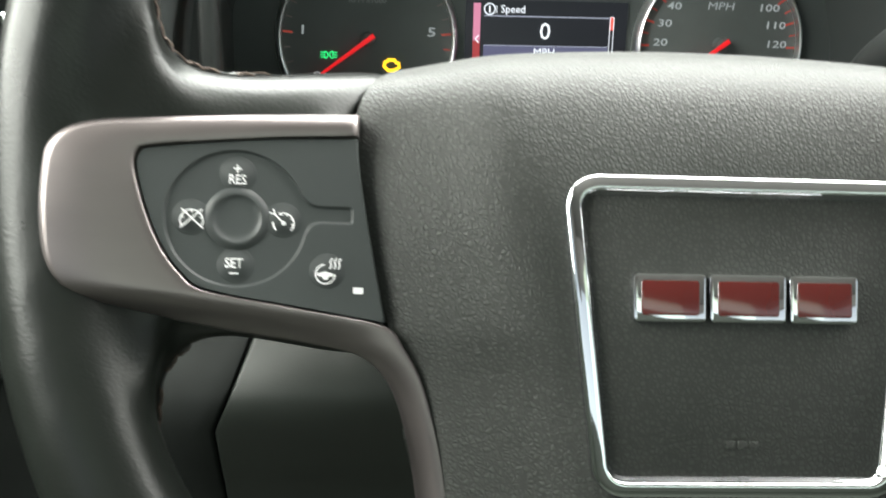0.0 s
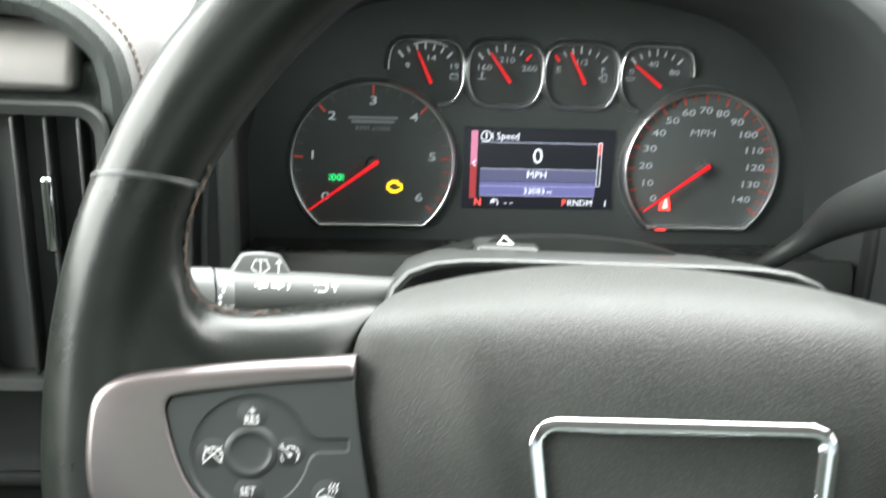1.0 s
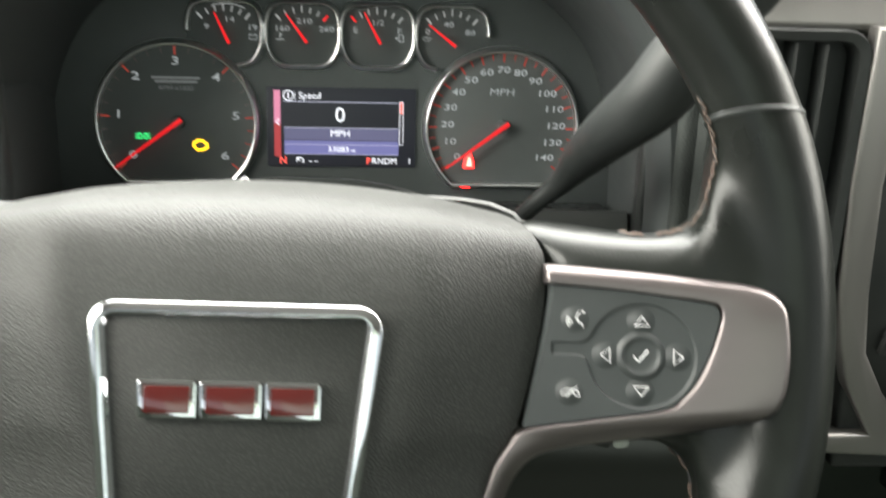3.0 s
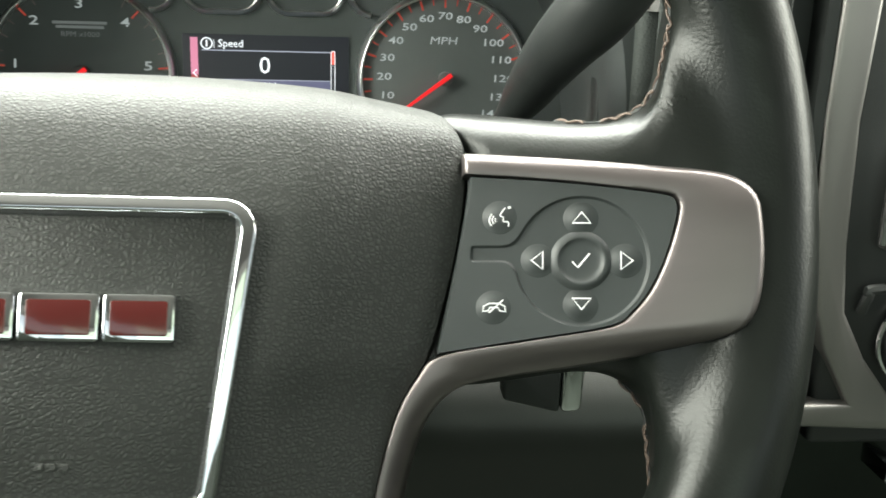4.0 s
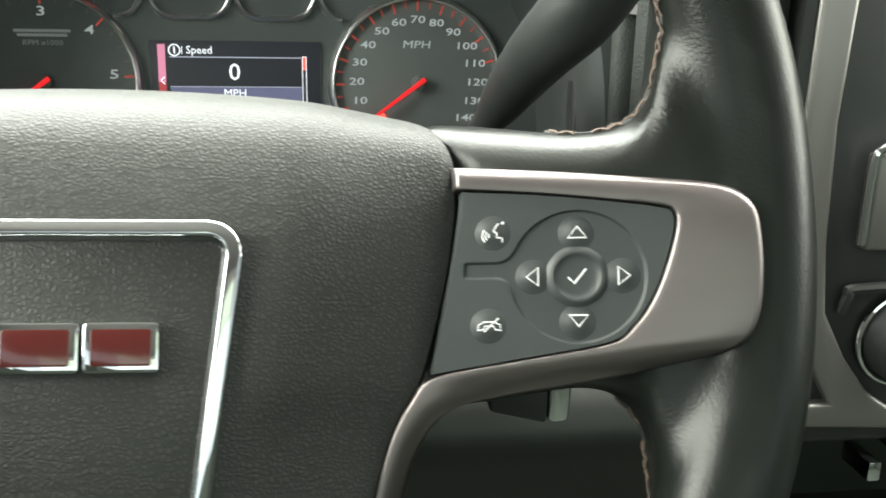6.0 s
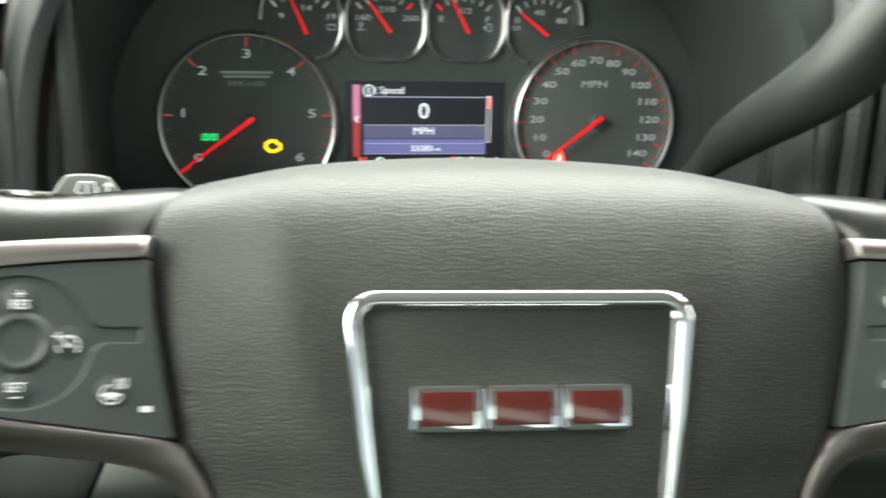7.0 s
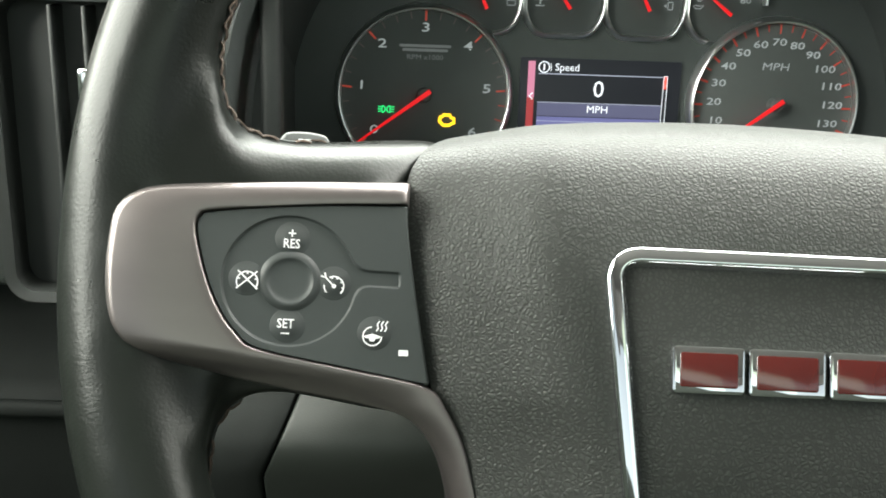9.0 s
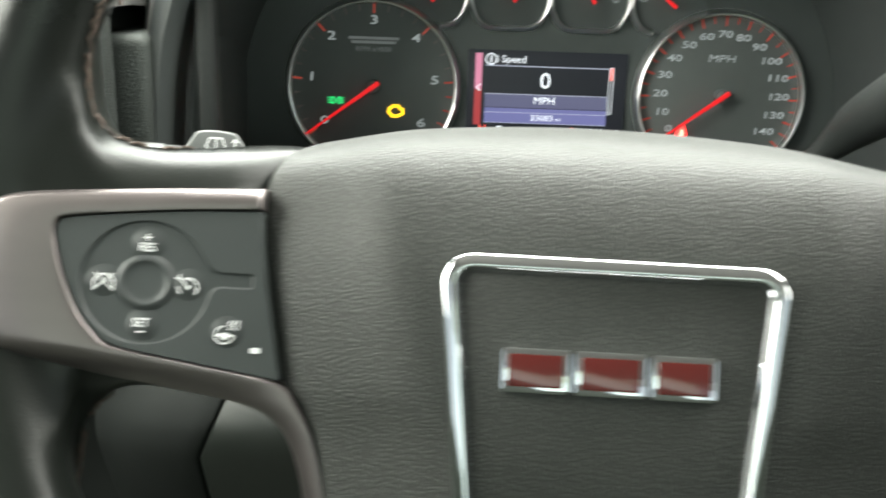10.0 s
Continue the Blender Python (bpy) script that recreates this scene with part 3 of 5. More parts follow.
for sign in (-1, 1):
    b_ob = part("spoke_trim", bezel_mesh(sign), SATIN, wheel, "satin bronze-silver spoke trim")
    p_ob = part("switch_panel", panel_mesh(sign), SWITCH, wheel, "black rubber switch panel with white symbols")
    for ob in (b_ob, p_ob):
        ob.location.x = MID
    cx, cy = PAD_MID[sign]
    part("centre_push", pressed(dish_mesh(cx, cy)), SWITCH, p_ob)
    for dx, dy in ((0, 0.0115), (0, -0.0120), (0.0115, 0), (-0.0112, 0)):
        part("button", pressed(button_mesh(cx + dx, cy + dy, 0.0050, 0.0011)), SWITCH, p_ob)
    high = 0.00115 - SINK
    if sign < 0:
        part("button", button_mesh(-0.1108, -0.0130, 0.0050, 0.0011), SWITCH, p_ob)
        icon("symbol", p_ob, words=[("RES", cx, 0.0099, 0.0035)], lines=[([(cx - 0.0010, 0.0128), (cx + 0.0010, 0.0128)], False), ([(cx, 0.0118), (cx, 0.0138)], False)], width=0.00036, z=high)
        icon("symbol", p_ob, words=[("SET", cx - 0.0003, -0.0116, 0.0035)], lines=[([(cx - 0.0014, -0.0141), (cx + 0.0008, -0.0141)], False)], width=0.00036, z=high)
        gx, gy = cx - 0.0108, cy - 0.0003
        notches = [([(gx + r * math.cos(radians(a)), gy - 0.0006 + r * math.sin(radians(a))) for r in (0.0020, 0.0026)], False) for a in (20, 55, 90, 125, 160)]
        icon("symbol", p_ob, lines=[(arc(gx, gy - 0.0006, 0.0027, -35, 215), False), ([(gx - 0.0027, gy - 0.0025), (gx + 0.0025, gy + 0.0023)], False), ([(gx + 0.0027, gy - 0.0025), (gx - 0.0025, gy + 0.0023)], False)] + notches, width=0.00036, z=high)
        gx, gy = cx + 0.0117, cy - 0.0004
        notches = [([(gx + r * math.cos(radians(a)), gy - 0.0004 + r * math.sin(radians(a))) for r in (0.0020, 0.0026)], False) for a in (-10, 30, 70, 105)]
        icon("symbol", p_ob, lines=[(arc(gx, gy - 0.0004, 0.0026, -45, 120), False), (arc(gx, gy - 0.0004, 0.0026, 175, 225, 6), False), ([(gx, gy - 0.0004), (gx - 0.0022, gy + 0.0018)], False), ([(gx - 0.0036, gy + 0.0022), (gx - 0.0022, gy + 0.0018)], False), ([(gx - 0.0026, gy + 0.0032), (gx - 0.0022, gy + 0.0018)], False)] + notches,
             fills=[arc(gx, gy - 0.0004, 0.0006, 0, 330, 11)], width=0.00036, z=high)
        gx, gy = -0.1107, -0.0134
        waves = [(spline([(gx + 0.0005 + k * 0.0011, gy + 0.0010), (gx + 0.0010 + k * 0.0011, gy + 0.0019), (gx + 0.0007 + k * 0.0011, gy + 0.0028), (gx + 0.0013 + k * 0.0011, gy + 0.0038)], 4, False), False) for k in range(3)]
        icon("symbol", p_ob, lines=[(arc(gx - 0.0005, gy - 0.0004, 0.0025, 95, 360, 26), False)] + waves,
             fills=[[(gx - 0.0028, gy - 0.0004), (gx - 0.0005, gy + 0.0003), (gx + 0.0018, gy - 0.0004), (gx + 0.0014, gy - 0.0009), (gx + 0.0004, gy - 0.0010), (gx, gy - 0.0018), (gx - 0.0010, gy - 0.0018), (gx - 0.0014, gy - 0.0010), (gx - 0.0024, gy - 0.0009)]], width=0.00036, z=0.00115)
        icon("indicator_window", p_ob, fills=[rounded(-0.1040, -0.1014, -0.0188, -0.0172, 0.0002, 2)], z=0.0001)
    else:
        part("button", button_mesh(0.1117, 0.0110, 0.0050, 0.0011), SWITCH, p_ob)
        part("button", button_mesh(0.1102, -0.0137, 0.0050, 0.0011), SWITCH, p_ob)
        for ang in (0, 90, 180, 270):
            q = Matrix.Rotation(radians(ang), 2)
            tri = [q @ Vector(p) for p in ((0.0102, 0.0024), (0.0132, 0.0), (0.0102, -0.0024))]
            icon("symbol", p_ob, lines=[([(cx + v.x, cy + v.y) for v in tri], True)], width=0.00052, z=high)
        icon("symbol", p_ob, lines=[([(cx - 0.0023, cy - 0.0002), (cx - 0.0008, cy - 0.0018), (cx + 0.0023, cy + 0.0020)], False)], width=0.00052, z=0.00020 - SINK)
        gx, gy = 0.1117, 0.0110
        face = spline([(gx + 0.0014, gy + 0.0026), (gx + 0.0006, gy + 0.0016), (gx, gy + 0.0004), (gx + 0.0009, gy - 0.0001), (gx + 0.0008, gy - 0.0012), (gx + 0.0022, gy - 0.0014), (gx + 0.0022, gy - 0.0026)], 3, False)
        icon("symbol", p_ob, lines=[(face, False)] + [(arc(gx - 0.0006, gy - 0.0008, r, 135, 225, 8), False) for r in (0.0007, 0.0015, 0.0023)], fills=[arc(gx + 0.0024, gy + 0.0026, 0.0004, 0, 330, 11)], z=0.00115, width=0.00034)
        gx, gy = 0.1103, -0.0137
        phone = [(gx - 0.0030, gy - 0.0011), (gx - 0.0028, gy + 0.0003), (gx - 0.0013, gy + 0.0011), (gx + 0.0013, gy + 0.0011), (gx + 0.0028, gy + 0.0003), (gx + 0.0030, gy - 0.0011), (gx + 0.0015, gy - 0.0009), (gx + 0.0011, gy), (gx - 0.0011, gy), (gx - 0.0015, gy - 0.0009)]
        icon("symbol", p_ob, lines=[(phone, True), ([(gx - 0.0014, gy - 0.0015), (gx + 0.0024, gy + 0.0021)], False)], z=0.00115, width=0.00034)

# the airbag cover
PAD_EDGE = [(0.0, 0.0645), (0.030, 0.0630), (0.055, 0.0595), (0.074, 0.0555), (0.0875, 0.0515), (0.0960, 0.0455), (0.1015, 0.0365), (0.1036, 0.0270), (0.1040, 0.0180), (0.1012, -0.0010), (0.0966, -0.0200),
            (0.0940, -0.0285), (0.0912, -0.0338), (0.0872, -0.0415), (0.0838, -0.0530), (0.0805, -0.0700), (0.0760, -0.1000), (0.0600, -0.1130), (0.0, -0.1170)]
PAD_TOP = spline([(0.0, 0.074), (0.001, 0.0645), (0.003, 0.0550), (0.007, 0.0408), (0.012, 0.0278), (0.018, 0.0186), (0.026, 0.0119), (0.036, 0.0072), (0.046, 0.0040), (0.055, 0.0020), (0.065, 0.0008), (0.078, 0.0001), (0.10, 0.0)], 6, False)
PAD_SIDE = spline([(0.0, 0.022), (0.0004, 0.0172), (0.0014, 0.0138), (0.003, 0.0132), (0.006, 0.0121), (0.012, 0.0103), (0.025, 0.0060), (0.034, 0.0025), (0.038, 0.0012), (0.042, 0.0003), (0.046, 0.0), (0.06, 0.0)], 6, False)
PAD_WIDE = spline([(-0.117, 0.060), (-0.1000, 0.0760), (-0.0700, 0.0805), (-0.0530, 0.0838), (-0.0415, 0.0872), (-0.0338, 0.0912), (-0.0285, 0.0940), (-0.0200, 0.0966), (-0.0010, 0.1012), (0.0180, 0.1040), (0.033, 0.1044), (0.07, 0.1044)], 6, False)


def along(line, s):
    """The second coordinate of a line at its first."""
    s = max(s, line[0].x)
    for a, b in zip(line, line[1:]):
        if s <= b.x:
            return a.y + (b.y - a.y) * (s - a.x) / max(b.x - a.x, 1e-9)
    return line[-1].y


def pad_height(s, x, y, p):
    flank = min(along(PAD_WIDE, y) - abs(x), y + 0.117)
    brow_line = (0.0645 - y - 1.65 * x * x) * min(1.8, 1 / max(0.01, 1 - 45 * x * x))
    depth = 1 - 0.54 * min(1.0, (x / 0.098) ** 2)
    return 0.0035 - along(PAD_SIDE, max(flank, 0.0)) - depth * along(PAD_TOP, max(brow_line, 0.0))


def pad_mesh():
    bm = bmesh.new()
    half = spline(PAD_EDGE, 8, False)
    for p in half:
        if p.x < 0.030 and p.y > 0:
            p.y = 0.0645 - 1.65 * p.x * p.x
    line = half + [Vector((-p.x, p.y)) for p in reversed(half[1:-1])]
    rings = (1.0, 0.995, 0.985, 0.97, 0.955, 0.94, 0.92, 0.90, 0.875, 0.85, 0.82, 0.78, 0.74, 0.70, 0.66, 0.62, 0.58, 0.54, 0.50, 0.45, 0.3, 0.15)
    domed(bm, line, (0, -0.02), rings, pad_height)
    for v in bm.verts:    # fuller on the passenger's side
        v.co.x += 0.0013 * min(1.0, max(0.0, (v.co.x - 0.070) / 0.025))
    return bm


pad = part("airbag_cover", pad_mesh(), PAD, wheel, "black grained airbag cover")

FRAME = corners([(-0.0458, 0.0104), (0.0464, 0.0104), (0.0374, -0.0668), (-0.0372, -0.0668)], 0.0058)


def frame_mesh():
    bm = bmesh.new()
    line = list(FRAME)
    n, loops = len(line), []
    profile = ((0.0029, -0.003), (0.0029, 0.0008), (0.00275, 0.0014), (0.0024, 0.0018), (0.0017, 0.00205), (0.0008, 0.0023), (0.0, 0.0025), (-0.0006, 0.00255), (-0.0010, 0.0023), (-0.0013, 0.0018), (-0.0018, 0.0011), (-0.0024, 0.0004), (-0.0028, -0.0004), (-0.0029, -0.003))
    for i, p in enumerate(line):
        t = (line[(i + 1) % n] - line[i - 1]).normalized()
        out = Vector((t.y, -t.x))
        loops.append([(p.x - out.x * d, p.y - out.y * d, 0.0042 + h) for d, h in profile])
    loops.append(loops[0])
    loft(bm, loops, False)
    bmesh.ops.remove_doubles(bm, verts=bm.verts, dist=1e-7)
    return bm


part("badge_frame", frame_mesh(), CHROME, pad, "polished chrome badge frame")


def recess_mesh():
    bm = bmesh.new()
    line = [Vector((p.x * 0.975, (p.y + 0.027) * 0.975 - 0.027)) for p in FRAME]
    slab(bm, line, 0.002, 0.0043, 0.0004, 2)
    return bm


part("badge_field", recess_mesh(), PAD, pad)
bm = bmesh.new()
for x0, x1 in ((-0.0050, -0.0026), (-0.0020, 0.0004), (0.0010, 0.0036)):
    slab(bm, rounded(x0, x1, -0.0572, -0.0552, 0.0004, 3), 0.0040, 0.0046, 0.0002, 2)
part("embossed_mark", bm, PAD, pad, "small embossed bars below the badge")


def plate(bm, outline, z0, z1, r=0.0007):
    slab(bm, outline, z0, z1, r, 2)


for k, (x0, x1) in enumerate(((-0.0303, -0.0113), (-0.0104, 0.0098), (0.0107, 0.0289))):
    bm = bmesh.new()
    plate(bm, rounded(x0, x1, -0.0247, -0.0121, 0.0012), 0.0040, 0.0072)
    shield = part("badge_plate", bm, CHROME, pad, "chrome plate with a red enamel inset")
    w = x1 - x0
    bm = bmesh.new()
    plate(bm, rounded(x0 + w * 0.10, x1 - w * 0.10, -0.0229, -0.0139, 0.0008), 0.0070, 0.00745, 0.0002)
    part("enamel_inset", bm, ENAMEL, shield, "dark red enamel")


def lower_spoke_mesh():
    bm = bmesh.new()
    slab(bm, [(-0.088, -0.06), (0.088, -0.06), (0.078, -0.10), (0.055, -0.155), (-0.055, -0.155), (-0.078, -0.10)], -0.045, -0.022, 0.008, 4)
    return bm


part("lower_spoke", lower_spoke_mesh(), LEATHER, wheel)


def hub_mesh():
    bm = bmesh.new()
    slab(bm, arc(0, -0.012, 0.060, 0, 354, 60), -0.075, -0.032, 0.008, 4)
    return bm


part("hub_back", hub_mesh(), DARK, wheel)


def stitch_mesh(path, pitch=0.0042, size=0.00034):
    """Threads laced over a joint in slanted, uneven steps."""
    rng = random.Random(7)
    bm = bmesh.new()
    total = sum((b - a).length for a, b in zip(path, path[1:]))
    pts = even(path, max(4, int(total / pitch)))
    for i in range(len(pts) - 1):
        a, b = pts[i], pts[i + 1]
        t = (b - a).normalized()
        spot, normal, k, d = RIM_TREE.find_nearest((a + b) / 2)
        out = normal.cross(t).normalized()
        w = 0.00125 + 0.0003 * rng.random()
        for flip in (1, -1):
            if rng.random() < 0.12:
                continue
            lift = normal * (0.0004 + 0.0002 * rng.random())
            tube(bm, [a + out * w * flip, a.lerp(b, 0.3) + out * w * 0.8 * flip + lift, a.lerp(b, 0.75) - out * w * 0.3 * flip + lift, b - out * w * flip * 0.9], size, 5)
    return bm


for sign in (-1, 1):
    up = [(0.130, 0.0425, -0.0205), (0.138, 0.0412, -0.0165), (0.148, 0.0424, -0.0140), (0.1562, 0.0468, -0.0090), (0.1615, 0.0560, -0.0045), (0.1628, 0.0650, -0.0020), (0.1600, 0.0770, 0.0010), (0.1540, 0.0890, 0.003)]
    low = [(0.150, -0.0330, -0.0220), (0.1565, -0.0410, -0.0200), (0.1575, -0.0530, -0.0180), (0.1570, -0.0640, -0.0150), (0.1500, -0.0780, -0.009)]
    for way in (up, low):
        line = spline([(sign * x + MID, y, z) for x, y, z in way], 8, False)
        bm = bmesh.new()
        tube(bm, on_rim(line, 0.0), 0.00055, 6)
        part("joint", bm, DARK, rim, "dark joint under the stitches")
        part("stitching", stitch_mesh(on_rim(line, 0.0002)), THREAD, rim, "brown laced seam")


# ---- instrument cluster: x across, y up the dials, z towards the driver ----
CLUSTER = frame_matrix((0.2, 0.6985, 1.03), (0.9997, 0.0242, 0.0), (-0.0013, 0.0545, 0.9985), (0.0242, -0.9982, 0.0545))
cluster = thing("instrument_cluster", CLUSTER, "black instrument cluster with lit white numerals and red needles", "instrument cluster")


def polar(cx, cy, r, a):
    return cx + r * math.cos(radians(a)), cy + r * math.sin(radians(a))


def flat_mesh(outline, z0, z1, r=0.0005):
    bm = bmesh.new()
    slab(bm, outline, z0, z1, r, 2)
    return bm


part("face_panel", flat_mesh(rounded(-0.215, 0.220, -0.075, 0.125, 0.02), -0.012, -0.003), FACE, cluster)


def band_mesh(line, width, height, z, closed=True):
    """A rounded metal band along a line in x and y."""
    bm = bmesh.new()
    pts = [Vector(p[:2]) for p in line]
    n, loops = len(pts), []
    for i, p in enumerate(pts):
        a = pts[i - 1] if i or closed else p
        b = pts[(i + 1) % n] if i < n - 1 or closed else p
        t = (b - a).normalized()
        o = Vector((t.y, -t.x))
        loops.append([(p.x + o.x * width * d, p.y + o.y * width * d, z + height * h) for d, h in ((-0.5, 0), (-0.5, 0.75), (-0.42, 0.95), (-0.22, 1.0), (0.0, 0.92), (0.26, 0.62), (0.46, 0.22), (0.5, 0))])
    if closed:
        loops.append(loops[0])
    loft(bm, loops, False)
    if closed:
        bmesh.ops.remove_doubles(bm, verts=bm.verts, dist=1e-7)
    return bm


def needle_mesh(x0, y0, x1, y1, w0, w1, z):
    bm = bmesh.new()
    a, b = Vector((x0, y0)), Vector((x1, y1))
    t = (b - a).normalized()
    o = Vector((-t.y, t.x))
    slab(bm, [a - o * w0 / 2, b - o * w1 / 2, b + o * w1 / 2, a + o * w0 / 2], z, z + 0.0012, 0.0003, 2)
    return bm


def write(name, parent, mat, text, x, y, z, size, **how):
    bm = bmesh.new()
    letters(bm, text, x, y, z, size, **how)
    return part(name, bm, mat, parent, "", False)


def dial(cx, cy, r, flat, cut, names, start, step, minor, label_r, size, red, label):
    """A large dial: face, chrome rim with a flat foot, ticks and numerals."""
    ob = part("dial", flat_mesh(arc(cx, cy, r, cut[0], cut[1], 80), -0.003, -0.0008), DIAL, cluster, label)
    ring = arc(cx, cy, r, cut[0], cut[1], 90)
    part("dial_rim", band_mesh(ring, 0.0044, 0.0075, -0.003), RING, ob, "thin chrome rim")
    bm, bm2 = bmesh.new(), bmesh.new()
    total = (len(names) - 1) * minor
    for i in range(total + 1):
        a = start - step * i / minor
        big = i % minor == 0
        p, q = polar(cx, cy, r * (0.84 if big else 0.87), a), polar(cx, cy, r * 0.95, a)
        ribbon(bm2 if red(i, big) else bm, [p, q], 0.0012 if big else 0.0008, -0.0006)
    for b, mat in ((bm, TICKDIM), (bm2, TICKRED)):
        if b.verts:
            tagged(part("graduation", b, mat, ob, "", False), kind="stuff")
        else:
            b.free()
    for i, text in enumerate(names):
        x, y = polar(cx, cy, label_r, start - step * i)
        write("numeral", ob, GREYPRINT, text, x, y + 0.0018, -0.0005, size * 0.88, shear=0.04, wide=1.55, bold=0.00006)
    return ob


tach = dial(-0.1108, -0.0048, 0.0556, -0.044, (-50, 230), [str(i) for i in range(7)], 218, 42.67, 4, 0.0405, 0.0090, lambda i, big: big or i > 20, "round tachometer dial with chrome rim")
speedo = dial(0.1180, -0.0048, 0.0553, -0.044, (-50, 230), [str(10 * i) for i in range(15)], 216, 18.0, 2, 0.0392, 0.0073, lambda i, big: True, "round speedometer dial with chrome rim")
bm = bmesh.new()
letters(bm, "RPM x1000", -0.1108, 0.0190, -0.0005, 0.0044, wide=1.15)
for y, w in ((0.0262, 0.033), (0.0236, 0.029)):
    slab(bm, rounded(-0.1108 - w / 2, -0.1108 + w / 2, y - 0.0009, y + 0.0009, 0.0004, 2), -0.0012, -0.0005, 0.0001, 1)
part("dial_lettering", bm, glowing("dim_print", (0.7, 0.74, 0.78), 0.05), tach, "", False)
bm = bmesh.new()
letters(bm, "MPH", 0.1173, 0.0205, -0.0005, 0.0068, wide=1.35, shear=0.1)
part("dial_lettering", bm, GREYPRINT, speedo, "", False)
for ob, hub, tip in ((tach, (-0.1105, -0.0045), (-0.1537, -0.0362)), (speedo, (0.1187, -0.0035), (0.0778, -0.0338))):
    h, t = Vector(hub), Vector(tip)
    tail = h - (t - h).normalized() * 0.0045
    part("needle", needle_mesh(tail.x, tail.y, t.x, t.y, 0.0029, 0.0010, 0.0066), NEEDLE, ob, "bright red needle")
    part("needle_hub", flat_mesh(arc(hub[0], hub[1], 0.0046, 0, 350, 35), -0.002, 0.0064, 0.0012), DIAL, ob)

# telltales
bm = bmesh.new()
for s in (-1, 1):
    x = -0.1350 + s * 0.0026
    ribbon(bm, arc(x, -0.0145, 0.0021, 90 + 90 * s - 90, 90 + 90 * s + 90, 10), 0.0006, 0)
    ribbon(bm, [(x, -0.0166), (x, -0.0124)], 0.0005, 0)
    for k in (-1, 0, 1):
        ribbon(bm, [(x + s * 0.0004, -0.0145 + 0.0013 * k), (x + s * 0.0027, -0.0145 + 0.0017 * k)], 0.0005, 0)
part("parking_lamp_telltale", bm, GREEN, tach, "lit green lamp symbol", False)
bm = bmesh.new()
engine = [(-0.1003, -0.0212), (-0.0995, -0.0178), (-0.0982, -0.0178), (-0.0978, -0.0165), (-0.0935, -0.0165), (-0.0928, -0.0185), (-0.0910, -0.0187), (-0.0908, -0.0222), (-0.0925, -0.0230), (-0.0940, -0.0242), (-0.0978, -0.0242), (-0.0988, -0.0228)]
ribbon(bm, [(x, -0.0204 + 0.85 * (y + 0.0204)) for x, y in engine], 0.0020, 0, closed=True)
part("engine_telltale", bm, AMBER, tach, "lit amber engine symbol", False)
# real lit symbol, drawn a quarter larger to include the bloom round it
bm = bmesh.new()
slab(bm, [(0.0910, -0.0342), (0.0990, -0.0342), (0.0984, -0.0283), (0.0974, -0.0258), (0.0966, -0.0236), (0.0942, -0.0236), (0.0934, -0.0258), (0.0920, -0.0283)], -0.001, 0.0002, 0.0001, 1)
part("belt_telltale", bm, REDGLOW, speedo, "lit red warning symbol, widened for its bloom", False)
bm = bmesh.new()
slab(bm, [(0.0934, -0.0328), (0.0972, -0.0328), (0.0966, -0.0288), (0.0959, -0.0262), (0.0950, -0.0262), (0.0942, -0.0288)], -0.001, 0.0004, 0.0001, 1)
part("belt_telltale_core", bm, BELTWHITE, speedo, "", False)
# red glow standing in for the belt lamp's reflection on the dial rim
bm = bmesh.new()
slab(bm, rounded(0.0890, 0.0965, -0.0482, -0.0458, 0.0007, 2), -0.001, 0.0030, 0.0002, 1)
part("rim_glint", bm, REDGLOW, cluster, "red glow put in for the belt lamp reflected on the dial rim", False)

# four small gauges
SMALL = ((-0.0764, ("9", "14", "19"), (-0.0885, -0.0731, -0.0576), (-0.0729, 0.0504), (-0.0823, 0.0709)),
         (-0.0232, ("160", "210", "260"), (-0.0374, -0.0221, -0.0068), (-0.0201, 0.0521), (-0.0340, 0.0710)),
         (0.0285, ("E", "1/2", "F"), (0.0132, 0.0285, 0.0437), (0.0305, 0.0525), (0.0193, 0.0732)),
         (0.0808, ("0", "40", "80"), (0.0634, 0.0781, 0.0932), (0.0829, 0.0518), (0.0640, 0.0661)))
OCTO = [(0.0150, 0.0235), (0.0225, 0.0190), (0.0255, 0.0090), (0.0258, 0.0), (0.0250, -0.0090), (0.0205, -0.0185), (0.0130, -0.0232), (0.0, -0.0236)]
